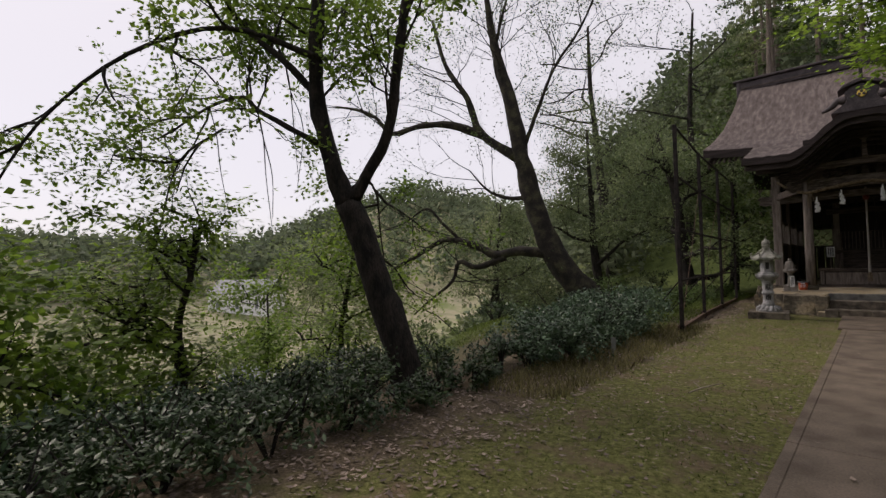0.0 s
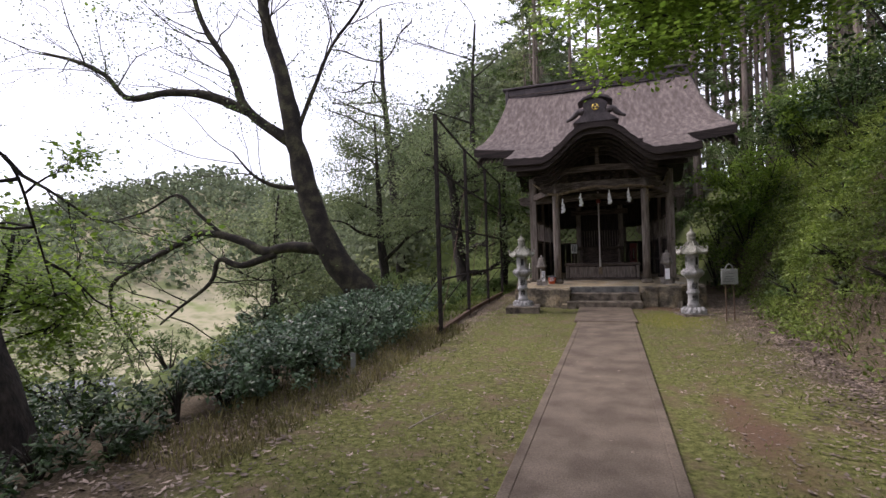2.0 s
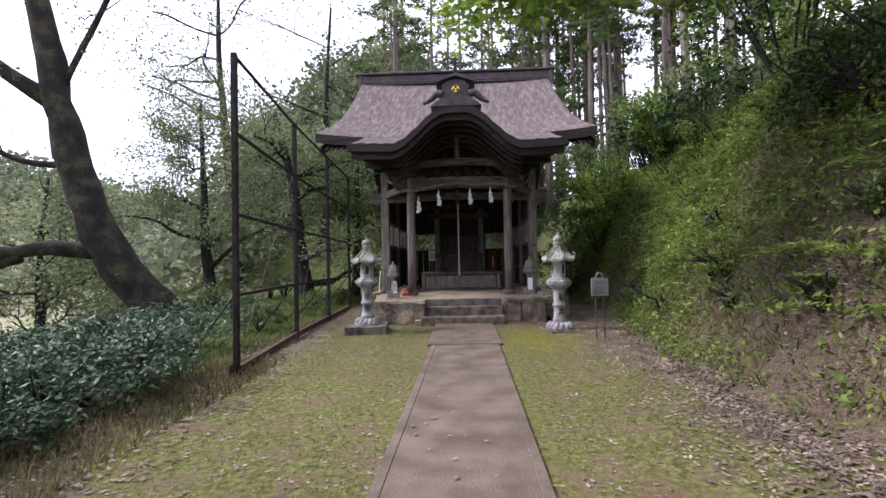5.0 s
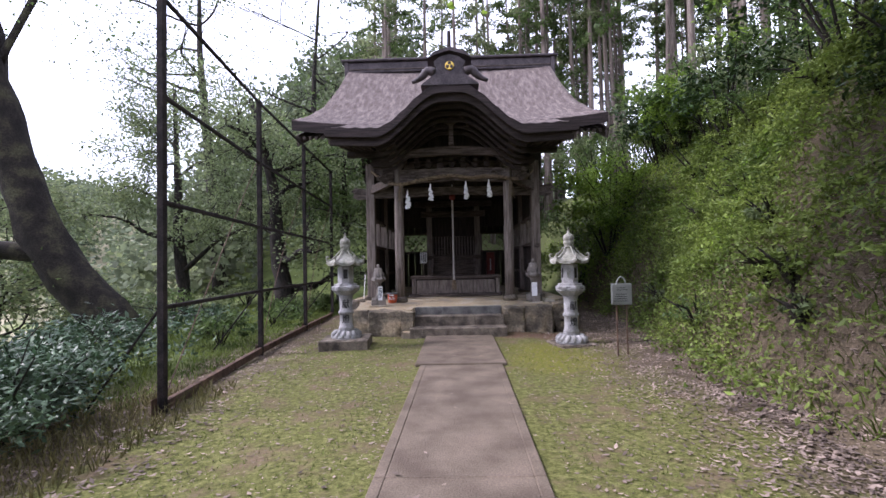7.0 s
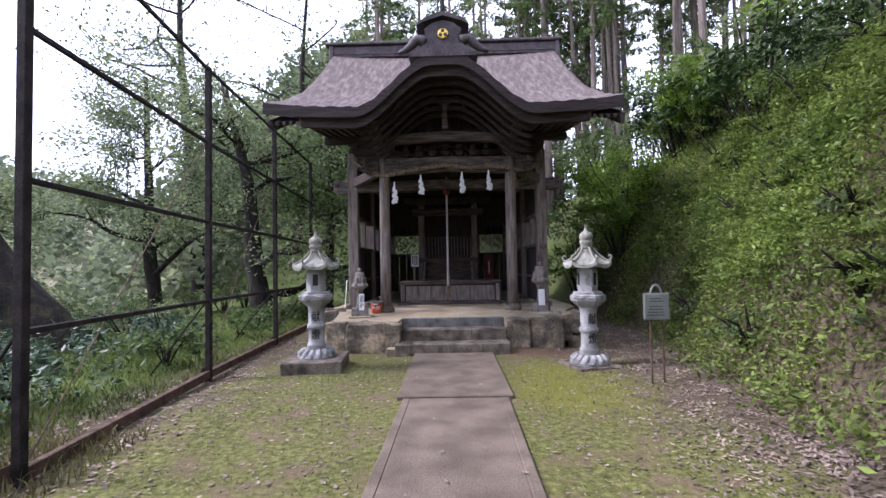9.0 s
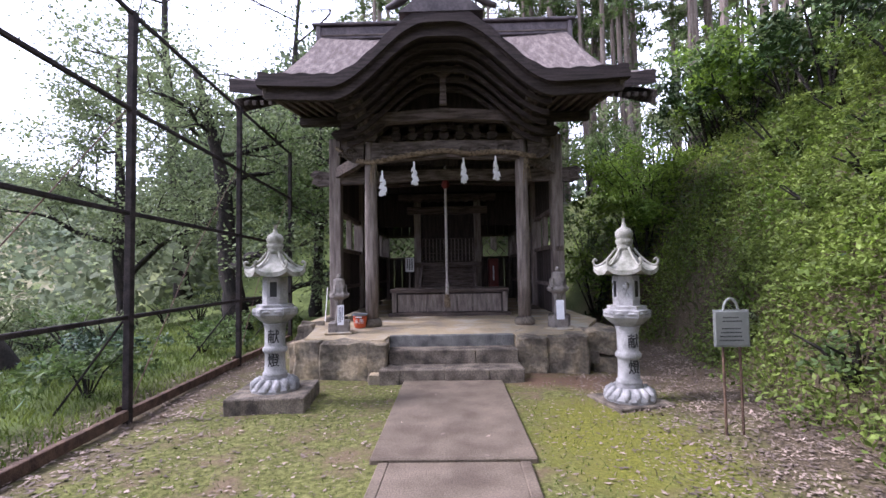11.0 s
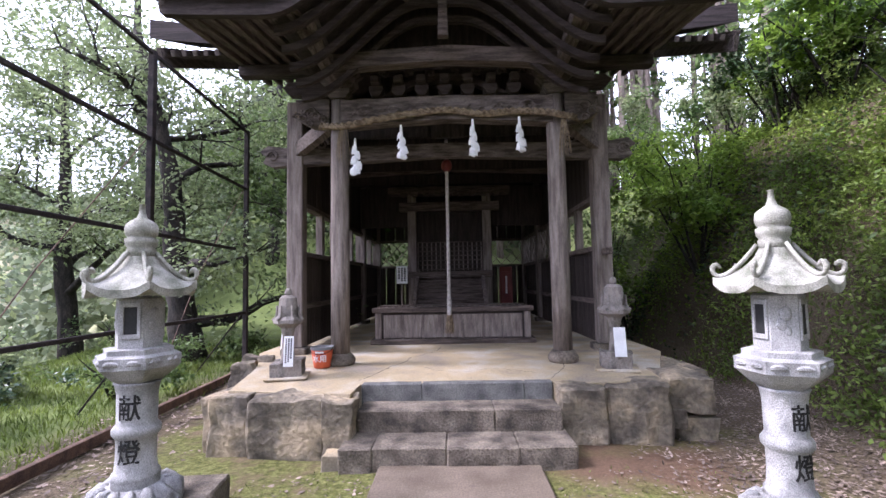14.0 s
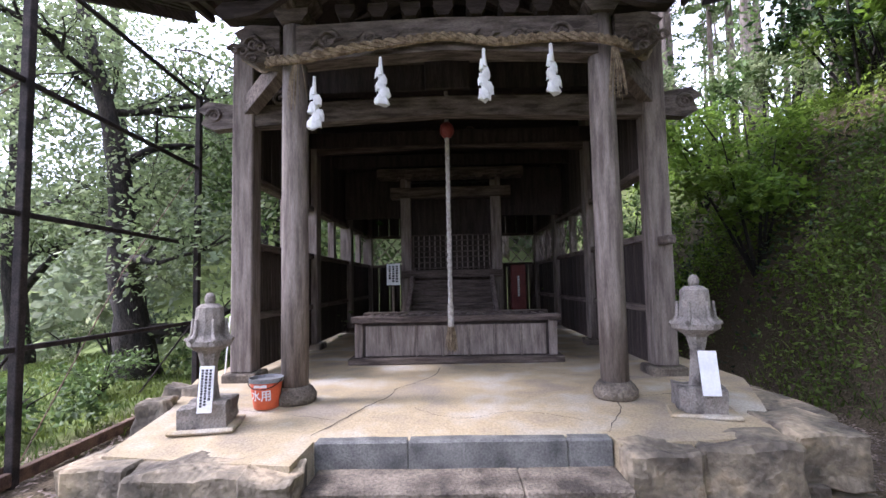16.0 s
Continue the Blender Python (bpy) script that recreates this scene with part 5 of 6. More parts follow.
def tree(name, label, limbs, bark, leaf, seed, forks, leaf_size, per_end, reach=0.35, twig=1.1, depth=2, rise=0.1, flat=0.3, droop=0.2, aspect=0.6):
    """A tree from its main limbs: (points, root radius, tip radius). forks: which limbs carry twigs, from which share of their length, how many."""
    rng = random.Random(seed)
    t = thing(name, limbs[0][0][0], label, "tree")
    base = Vector(limbs[0][0][0])
    wood, ends = bmesh.new(), []
    for k, (pts, r0, r1) in enumerate(limbs):
        bm, run = limb([Vector(p) - base for p in pts], r0, r1)
        part("trunk" if k == 0 else "limb", bm, bark, t, smooth=True)
        if k in forks:
            start, count = forks[k]
            for j in range(count):
                i = int(len(run) * (start + (1 - start) * (j + rng.random()) / count))
                i = min(max(i, 1), len(run) - 1)
                d = (run[i] - run[i - 1]).normalized()
                way = d * 0.6 + Vector((rng.uniform(-1, 1), rng.uniform(-1, 1), rng.uniform(-0.4, 0.8)))
                twigs(rng, wood, run[i], way, twig * rng.uniform(0.6, 1.3), 0.016 + 0.012 * rng.random(), depth, ends, 0.5, rise)
    tagged(part("twig_growth", wood, bark, t), kind="stuff")
    if per_end:
        g = np.random.default_rng(seed)
        e = np.array([tuple(p) for p in ends])
        c = np.repeat(e, per_end, axis=0) + g.normal(size=(len(e) * per_end, 3)) * reach * np.array([1, 1, 0.6])
        leaves("crown", c, leaf_size, leaf, t, seed=seed, flat=flat, droop=droop, aspect=aspect)
    return t, ends


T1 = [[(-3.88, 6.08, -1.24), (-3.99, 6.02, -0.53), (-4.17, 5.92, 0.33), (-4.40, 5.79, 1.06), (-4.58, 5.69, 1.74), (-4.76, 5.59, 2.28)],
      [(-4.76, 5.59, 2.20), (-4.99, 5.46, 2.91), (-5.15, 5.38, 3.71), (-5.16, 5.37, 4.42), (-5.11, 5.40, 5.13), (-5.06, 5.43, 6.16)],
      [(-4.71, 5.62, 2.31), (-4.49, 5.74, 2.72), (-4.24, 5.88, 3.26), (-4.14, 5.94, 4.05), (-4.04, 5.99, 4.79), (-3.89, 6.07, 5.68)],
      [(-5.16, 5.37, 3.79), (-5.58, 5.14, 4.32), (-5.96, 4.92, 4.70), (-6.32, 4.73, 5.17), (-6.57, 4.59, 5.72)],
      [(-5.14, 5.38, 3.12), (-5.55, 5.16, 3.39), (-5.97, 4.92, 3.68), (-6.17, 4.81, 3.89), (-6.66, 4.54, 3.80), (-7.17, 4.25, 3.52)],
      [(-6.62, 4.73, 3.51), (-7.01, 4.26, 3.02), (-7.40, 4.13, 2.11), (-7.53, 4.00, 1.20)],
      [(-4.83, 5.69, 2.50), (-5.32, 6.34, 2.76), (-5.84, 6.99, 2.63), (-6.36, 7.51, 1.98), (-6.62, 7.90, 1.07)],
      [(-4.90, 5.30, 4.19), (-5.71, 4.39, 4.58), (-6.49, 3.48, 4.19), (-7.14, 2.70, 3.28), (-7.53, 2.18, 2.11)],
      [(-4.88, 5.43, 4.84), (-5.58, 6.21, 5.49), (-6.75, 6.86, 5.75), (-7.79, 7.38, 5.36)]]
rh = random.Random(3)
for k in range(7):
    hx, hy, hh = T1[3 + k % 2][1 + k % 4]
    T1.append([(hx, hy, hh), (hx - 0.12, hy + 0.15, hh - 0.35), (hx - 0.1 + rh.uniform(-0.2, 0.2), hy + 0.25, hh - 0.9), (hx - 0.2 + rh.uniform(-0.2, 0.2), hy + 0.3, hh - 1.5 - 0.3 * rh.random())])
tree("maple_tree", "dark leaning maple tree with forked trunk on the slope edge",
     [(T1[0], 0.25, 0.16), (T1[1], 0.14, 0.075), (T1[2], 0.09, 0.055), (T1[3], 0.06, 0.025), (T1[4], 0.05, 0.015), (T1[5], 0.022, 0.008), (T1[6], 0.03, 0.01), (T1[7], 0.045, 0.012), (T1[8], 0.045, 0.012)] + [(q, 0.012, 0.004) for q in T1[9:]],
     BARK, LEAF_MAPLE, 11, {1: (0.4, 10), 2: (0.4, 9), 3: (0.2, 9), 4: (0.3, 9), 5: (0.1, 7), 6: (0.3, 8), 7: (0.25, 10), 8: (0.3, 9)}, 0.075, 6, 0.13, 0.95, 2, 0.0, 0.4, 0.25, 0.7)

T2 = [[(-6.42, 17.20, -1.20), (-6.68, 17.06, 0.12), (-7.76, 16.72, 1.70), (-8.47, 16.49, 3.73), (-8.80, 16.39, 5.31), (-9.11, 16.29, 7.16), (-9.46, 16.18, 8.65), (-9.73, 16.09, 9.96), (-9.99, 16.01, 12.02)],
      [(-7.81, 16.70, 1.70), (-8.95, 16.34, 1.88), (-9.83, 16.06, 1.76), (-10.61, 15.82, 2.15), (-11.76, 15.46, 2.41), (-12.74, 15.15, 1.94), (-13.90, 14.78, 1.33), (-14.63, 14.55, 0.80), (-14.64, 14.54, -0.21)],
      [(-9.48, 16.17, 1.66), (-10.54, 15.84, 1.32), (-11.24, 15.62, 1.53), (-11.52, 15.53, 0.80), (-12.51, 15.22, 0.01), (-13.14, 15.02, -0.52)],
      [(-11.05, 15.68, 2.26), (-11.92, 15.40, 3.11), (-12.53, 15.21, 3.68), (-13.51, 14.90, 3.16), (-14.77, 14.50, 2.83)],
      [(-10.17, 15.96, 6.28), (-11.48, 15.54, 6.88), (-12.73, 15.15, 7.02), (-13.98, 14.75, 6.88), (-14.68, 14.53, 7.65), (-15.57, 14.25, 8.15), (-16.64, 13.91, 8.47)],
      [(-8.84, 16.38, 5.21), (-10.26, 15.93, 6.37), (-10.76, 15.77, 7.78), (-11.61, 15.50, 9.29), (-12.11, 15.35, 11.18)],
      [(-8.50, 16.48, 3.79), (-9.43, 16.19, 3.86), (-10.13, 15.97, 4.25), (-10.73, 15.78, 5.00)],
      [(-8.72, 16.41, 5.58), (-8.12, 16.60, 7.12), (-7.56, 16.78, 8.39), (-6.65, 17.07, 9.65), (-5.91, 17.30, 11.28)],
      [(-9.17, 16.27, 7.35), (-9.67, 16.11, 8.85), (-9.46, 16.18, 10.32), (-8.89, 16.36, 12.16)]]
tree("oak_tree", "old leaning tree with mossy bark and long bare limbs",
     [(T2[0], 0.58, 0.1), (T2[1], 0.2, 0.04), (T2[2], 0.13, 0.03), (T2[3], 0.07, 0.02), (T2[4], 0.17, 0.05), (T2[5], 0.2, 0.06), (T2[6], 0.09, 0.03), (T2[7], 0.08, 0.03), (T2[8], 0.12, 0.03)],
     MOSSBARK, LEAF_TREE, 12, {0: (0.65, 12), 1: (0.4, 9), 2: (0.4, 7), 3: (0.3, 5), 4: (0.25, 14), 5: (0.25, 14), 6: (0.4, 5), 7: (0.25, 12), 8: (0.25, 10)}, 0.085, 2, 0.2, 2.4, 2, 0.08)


def plain_tree(x, y, h, r, lean, seed, leaf, name, label, per_end=3, size=0.14, bark=BARK, reach=0.4, limbs=6, low=0.3, depth=2, twig=None, flat=0.3):
    """A forest tree with a wandering trunk and limbs reaching out."""
    rng = random.Random(seed)
    z = hz(x, y) - 0.3
    trunk = [(x + lean[0] * t + 0.25 * rng.uniform(-1, 1) * t, y + lean[1] * t + 0.25 * rng.uniform(-1, 1) * t, z + (h + 0.3) * t) for t in (0, 0.15, 0.35, 0.55, 0.75, 1)]
    run = smooth_path(trunk, 3)
    all_limbs, forks = [(trunk, r, r * 0.2)], {0: (0.7, 3)}
    for k in range(limbs):
        t = low + (0.95 - low) * (k + rng.random()) / limbs
        p = run[int(t * (len(run) - 1))]
        a = rng.uniform(0, 6.28)
        ln = h * rng.uniform(0.28, 0.45) * (1.15 - t * 0.7)
        d = Vector((math.cos(a), math.sin(a), rng.uniform(0.05, 0.5)))
        q = [p, p + d * ln * 0.35 + Vector((0, 0, rng.uniform(-0.2, 0.3))), p + d * ln * 0.7 + Vector((rng.uniform(-0.4, 0.4), rng.uniform(-0.4, 0.4), 0.1)), p + d * ln]
        all_limbs.append((q, r * 0.42 * (1.2 - t), r * 0.1))
        forks[len(all_limbs) - 1] = (0.25, 6)
    return tree(name, label, all_limbs, bark, leaf, seed, forks, size, per_end, reach, twig or h * 0.13, depth, 0.05, flat, 0.2)


plain_tree(-4.6, 21.4, 6.4, 0.36, (-0.7, -0.3), 21, LEAF_MID, "broadleaf_tree", "mossy-limbed broadleaf tree behind the fence", 5, 0.095, reach=0.3, limbs=8, low=0.2)
plain_tree(-13.0, 20.5, 6.6, 0.2, (0.6, -0.6), 27, LEAF_MID, "broadleaf_tree", "thin broadleaf tree with spreading limbs on the slope", 3, 0.13)
plain_tree(-9.5, 24.5, 8.6, 0.3, (-0.8, 0.3), 22, LEAF_MID, "broadleaf_tree", "tall broadleaf tree with spreading limbs on the slope", 8, 0.12, reach=0.36, limbs=9, low=0.22)
plain_tree(-3.9, 25.2, 7.0, 0.24, (0.3, 0.4), 23, LEAF_TREE, "broadleaf_tree", "dark evergreen tree beside the shrine's back", 5, 0.15)
plain_tree(-11.5, 31, 17, 0.42, (-1.5, 0.5), 24, LEAF_TREE, "broadleaf_tree", "half-bare tree rising over the slope woods", 1, 0.16, limbs=12, low=0.35, twig=2.4)
plain_tree(-7.5, 33, 14, 0.32, (0.7, 0.0), 25, LEAF_TREE, "broadleaf_tree", "half-bare tree with upright limbs behind the fence", 1, 0.16, limbs=9, twig=2.0)


# Trees added behind the starting view to block sky light over hedge and ground.
for k, (x, y, h) in enumerate([(-5.2, -4.6, 9.5), (-2.6, -5.2, 10.0), (4.6, -2.8, 8.0)]):
    plain_tree(x, y, h, 0.24, (0.5, 0.3), 140 + k, LEAF_TREE, "broadleaf_tree", "leafy tree added out of view to shade the start", 12, 0.15, reach=0.5, limbs=10, low=0.3, flat=0.5)


# ---- trees down the slope and in the valley ----
def bush_points(seed, x0, x1, y0, y1, h0, h1, n, per, r):
    g = np.random.default_rng(seed)
    out = []
    for _ in range(n):
        x, y = g.uniform(x0, x1), g.uniform(y0, y1)
        out.append(clump(g, (x, y, hz(x, y) + g.uniform(h0, h1)), r * g.uniform(0.7, 1.3), per))
    return np.concatenate(out)


for k, (x, y, h, leaf, per) in enumerate([(-7.2, 4.2, 3.3, LEAF_BOUGH, 3), (-8.6, 8.0, 3.8, LEAF_BOUGH, 3), (-6.6, 1.5, 3.2, LEAF_MAPLE, 3), (-11.5, 4.5, 4.6, LEAF_PALE, 3),
                                        (-9.5, -1.5, 5.0, LEAF_TREE, 4), (-16, 10, 7.5, LEAF_MAPLE, 5), (-14.5, 22.0, 7.5, LEAF_PALE, 5), (-19, 16, 9.0, LEAF_PALE, 5), (-10.5, 0.5, 5.0, LEAF_MAPLE, 4)]):
    plain_tree(x, y, h, 0.1 + 0.008 * h, (0.3, 0.2), 40 + k, leaf, "slope_tree", "green leafy tree growing on the falling slope", per, 0.10 + 0.008 * k, reach=0.36, limbs=7, low=0.25, flat=0.75 if leaf == LEAF_BOUGH else 0.35)


def shrub(name, label, seed, centre, radius, n, size, leaf, squash=0.8, stems=7):
    """A shrub of stems and dense leaves resting on the ground."""
    g = np.random.default_rng(seed)
    x, y = centre
    z = hz(x, y)
    s = thing(name, (x, y, z), label, "shrub", "shrubs along the slope edge")
    bm = bmesh.new()
    for k in range(stems):
        a, q = g.uniform(0, 6.28), radius * g.uniform(0.3, 0.9)
        tube([(0, 0, -0.05), (q * 0.4 * math.cos(a), q * 0.4 * math.sin(a), radius * 0.5), (q * math.cos(a), q * math.sin(a), radius * squash * g.uniform(0.8, 1.3))], [0.014, 0.01, 0.004], 5, bm)
    tagged(part("stem_growth", bm, BARK, s), kind="stuff")
    c = np.concatenate([clump(g, (radius * 0.5 * g.normal(), radius * 0.5 * g.normal(), radius * squash * g.uniform(0.35, 1.05)), radius * g.uniform(0.3, 0.5), max(8, n // 14), 0.8, 0.2) for _ in range(14)])
    c[:, 2] = np.maximum(c[:, 2], 0.03)
    leaves("leaves", c, size, leaf, s, seed=seed, flat=0.35, droop=0.1, aspect=0.42)


rs = random.Random(5)
for k in range(13):
    y = 7.2 + 0.36 * k
    shrub("shrub", "dense blue-green broadleaf shrub on the terrace edge", 200 + k, (-3.05 - 0.16 * math.sin(k * 1.7) - 0.02 * k, y), 0.4 + 0.03 * k + 0.14 * rs.random(), 1500, 0.066, LEAF_SHRUB)
for k in range(9):
    y = 9.5 + 0.5 * k
    shrub("shrub", "blue-green shrub further down the slope", 230 + k, (-4.0 - 0.5 * rs.random(), y), 0.7 + 0.15 * rs.random(), 900, 0.095, LEAF_SHRUB)
for k in range(17):
    y = 1.0 + 0.36 * k
    by_maple = 4.7 < y < 6.6
    shrub("shrub", "low dark shrub on the shaded terrace edge", 260 + k, (-3.05 - 0.25 * rs.random(), y), 0.3 if by_maple else 0.42 + 0.1 * rs.random(), 550 if by_maple else 800, 0.06, LEAF_DARK)
    shrub("shrub", "dark shrub just below the terrace edge", 290 + k, (-3.9 - 0.6 * rs.random() - (0.5 if by_maple else 0.0), y - 0.2), 0.45 + 0.15 * rs.random(), 800, 0.07, LEAF_DARK if k % 3 else LEAF_SHRUB)
for k, (x, y) in enumerate([(-3.7, 15.5), (-4.6, 16.8), (-3.9, 18.4), (-5.4, 18.2), (-4.3, 20.2), (-6.0, 15.2), (-3.5, 21.4)]):
    shrub("shrub", "green shrub in the rough grass beyond the fence", 330 + k, (x, y), 0.6, 900, 0.09, LEAF_SHRUB if k % 2 else LEAF_TREE)


def scatter(name, label, category, seed, n, xr, yr, size, material, keep=None, lift=0.01, **how):
    g = np.random.default_rng(seed)
    x, y = g.uniform(*xr, n), g.uniform(*yr, n)
    if keep is not None:
        m = keep(x, y, g.random(n))
        x, y = x[m], y[m]
    z = height(x, y) + lift * g.uniform(0.4, 1.6, len(x))
    ob = leaves(name, np.stack([x, y, z], 1), size, material, seed=seed, **how)
    return tagged(ob, label, category, kind="stuff")


def off_path(x, y):
    return (x < -0.06) | (x > 1.2) | (y > 16)


scatter("fallen_leaves", "dry brown fallen leaves scattered on the moss", "leaves", 401, 4200, (-2.6, 3.2), (-1, 16.5), 0.05, LITTER, lambda x, y, r: (off_path(x, y) | (r < 0.25)) & ((y < 15.9) | (x > 2.9) | (x < -1.7)), 0.012, flat=0.95, droop=0.0)
scatter("fallen_leaves", "small pale dead leaves and straw on the moss", "leaves", 405, 16000, (-2.4, 3.0), (0, 16.2), 0.028, LITTER, lambda x, y, r: off_path(x, y) & ((y < 15.9) | (x > 2.9) | (x < -1.7)), 0.008, flat=0.9, droop=0.0, aspect=0.35)
scatter("leaf_litter", "thick brown leaf litter at the foot of bank", "leaves", 402, 42000, (1.9, 4.6), (-1, 20), 0.04, LITTER, lambda x, y, r: (r < (x - 1.8) * 0.9) & ((y < 16.8) | (x > 3.1)), 0.02, flat=0.8, droop=0.0)
scatter("leaf_litter", "brown leaf litter and twigs along the fence", "leaves", 403, 9000, (-3.2, -1.3), (-1, 20), 0.055, LITTER, lambda x, y, r: (r < (-1.4 - x) * 1.1) & ((y < 15.8) | (x < -2.1)), 0.02, flat=0.8, droop=0.0)
scatter("leaf_litter", "thick greyish-brown dead leaves drifted against the bank", "leaves", 406, 42000, (2.2, 4.6), (2, 12), 0.052, LITTER, lambda x, y, r: (r < (x - 2.15 - 0.05 * y) * 0.9) & (x - bank_foot(y) < 0.9) & (r < 1.5 - 0.1 * y), 0.022, flat=0.75, droop=0.0, aspect=0.55)
scatter("path_leaves", "single pale leaves lying on the paved strip", "leaves", 404, 70, (0.05, 1.05), (0, 15.8), 0.05, LITTER, None, 0.0, flat=0.97, droop=0.0).location.z = 0.05


def blades(name, label, seed, x, y, length, material, width=0.012, lean=0.5):
    """Upright grass blades from the ground, as thin bent slivers."""
    g = np.random.default_rng(seed)
    n = len(x)
    z = height(x, y) - 0.01
    a = g.uniform(0, 6.28, n)
    ln = length * g.uniform(0.5, 1.4, n)
    w = width * g.uniform(0.6, 1.3, n)
    base = np.stack([x, y, z], 1)
    side = np.stack([np.cos(a), np.sin(a), 0 * a], 1) * w[:, None] * 0.5
    b = g.uniform(0, 6.28, n)
    bend = np.stack([np.cos(b), np.sin(b), 0 * b], 1) * (ln * lean * g.uniform(0.2, 1.2, n))[:, None]
    mid = base + bend * 0.35 + np.array([0, 0, 1]) * (ln * 0.6)[:, None]
    tip = base + bend + np.array([0, 0, 1]) * (ln * 0.9)[:, None]
    v = np.stack([base - side, base + side, mid + side * 0.8, mid - side * 0.8, tip], 1).reshape(-1, 3)
    me = bpy.data.meshes.new(name)
    me.vertices.add(5 * n)
    me.vertices.foreach_set("co", v.astype(np.float32).ravel())
    idx = np.arange(n)[:, None] * 5 + np.array([0, 1, 2, 0, 2, 3, 3, 2, 4])
    me.loops.add(9 * n)
    me.loops.foreach_set("vertex_index", idx.astype(np.int32).ravel())
    me.polygons.add(3 * n)
    me.polygons.foreach_set("loop_start", np.arange(0, 9 * n, 3, dtype=np.int32))
    me.update(calc_edges=True)
    me.materials.append(material)
    return tagged(new(name, me), label, "grass", kind="stuff")


g = np.random.default_rng(77)
n = 48000
x, y = g.uniform(-2.3, 2.9, n), g.uniform(0.5, 16, n)
m = off_path(x, y) & (g.random(n) < 0.35 + 0.65 * (np.sin(x * 2.3 + 1) * np.sin(y * 1.7) > -0.2))
blades("moss_tufts", "short yellow-green moss and grass tufts on terrace", 71, x[m], y[m], 0.024, GRASS, 0.008, 0.9)
n = 36000
x, y = g.uniform(-9, -2.75, n), g.uniform(11.5, 24, n)
blades("rough_grass", "rough green grass on the slope beyond the fence", 72, x, y, 0.1, GRASS, 0.012, 0.9)
n = 5000
x, y = g.uniform(-3.0, -2.0, n), g.uniform(6, 12.5, n)
blades("rough_grass", "thin weeds and grass beside the shrubs", 73, x, y, 0.13, DRYGRASS, 0.01, 0.8)


# ---- the bank ----
def bank_place(g, n, y0, y1, b0, b1):
    y = g.uniform(y0, y1, n)
    toe = bank_foot(y)
    x = toe + g.uniform(b0, b1, n)
    return x, y


x, y = bank_place(g, 46000, 3, 20, 0.15, 3.6)
m = (g.random(len(x)) < 0.1 + 0.5 * (np.sin(x * 1.9 + y) * np.sin(y * 1.3 + 2) > 0.0)) & (x - bank_foot(y) > 0.5 * (1 - smoothstep(7.0, 12.5, y)))
blades("bank_grass", "long drooping yellow-green grass on the steep bank", 74, x[m], y[m], 0.17, GRASS, 0.014, 1.3)


def fern_bank(seed, n):
    """Ferns: arching fronds of paired leaflets, as one mass on the bank."""
    g = np.random.default_rng(seed)
    x, y = bank_place(g, n, 3, 18, 0.5, 4.5)
    pts = []
    for a, b in zip(x, y):
        z = hz(a, b)
        for f in range(5):
            t = g.uniform(0, 6.28)
            ln = g.uniform(0.25, 0.55)
            for s in np.linspace(0.15, 1, 9):
                for side in (-1, 1):
                    w = 0.09 * (1 - s * 0.75) * side
                    pts.append((a + math.cos(t) * ln * s - math.sin(t) * w - 0.15 * s, b + math.sin(t) * ln * s + math.cos(t) * w, z + 0.05 + ln * (0.9 * s - 0.75 * s * s)))
    ob = leaves("ferns", np.array(pts), 0.085, FERN, seed=seed, flat=0.5, droop=0.15, aspect=0.35)
    tagged(ob, "green ferns hanging over the steep bank", "ferns", kind="stuff")


fern_bank(81, 420)


def bank_bush(seed, x, y, r, n, size, leaf, label, up=0.0):
    s = thing("bank_bush", (x, y, hz(x, y)), label, "bush", "bushes on the bank")
    g = np.random.default_rng(seed)
    bm = bmesh.new()
    for k in range(6):
        a = g.uniform(0, 6.28)
        q = r * g.uniform(0.4, 0.9)
        tube([(0, 0, -0.2), (q * 0.5 * math.cos(a) - 0.1, q * 0.5 * math.sin(a), r * 0.5 + up * 0.5), (q * math.cos(a) - 0.2, q * math.sin(a), r * g.uniform(0.5, 1.2) + up)], [0.03, 0.02, 0.006], 5, bm)
    tagged(part("stem_growth", bm, BARK, s), kind="stuff")
    c = np.concatenate([clump(g, (r * 0.55 * g.normal() - 0.15 * r, r * 0.55 * g.normal(), up + r * g.uniform(0.1, 1.0)), r * g.uniform(0.25, 0.5), max(8, n // 16), 0.7, 0.3) for _ in range(16)])
    leaves("leaves", c, size, leaf, s, seed=seed, flat=0.4, droop=0.25, aspect=0.45)


rb = random.Random(9)
for k in range(34):
    y = 3.5 + 0.62 * k * 0.9 + rb.uniform(-0.3, 0.3)
    b = rb.uniform(1.3, 3.8) + (1.0 if y > 12 else 0.0)
    bank_bush(500 + k, 3.5 + b, y, 0.5 + 0.4 * rb.random(), 1200, 0.075, (LEAF_TREE, LEAF_DARK, LEAF_DARK, LEAF_MAPLE)[k % 4] if y < 12 else (LEAF_TREE, FERN)[k % 2], "green leafy bush overhanging the steep bank")
for k in range(30):
    y = 6.5 + 0.36 * k + rb.uniform(-0.2, 0.2)
    b = rb.uniform(0.35, 2.2) + 0.5 * (y < 9.5)
    bank_bush(680 + k, float(bank_foot(y)) + b, y, 0.2 + 0.2 * rb.random(), 420, 0.07, (FERN, LEAF_TREE, FERN, LEAF_MID)[k % 4], "low leafy tuft growing out of the steep bank")
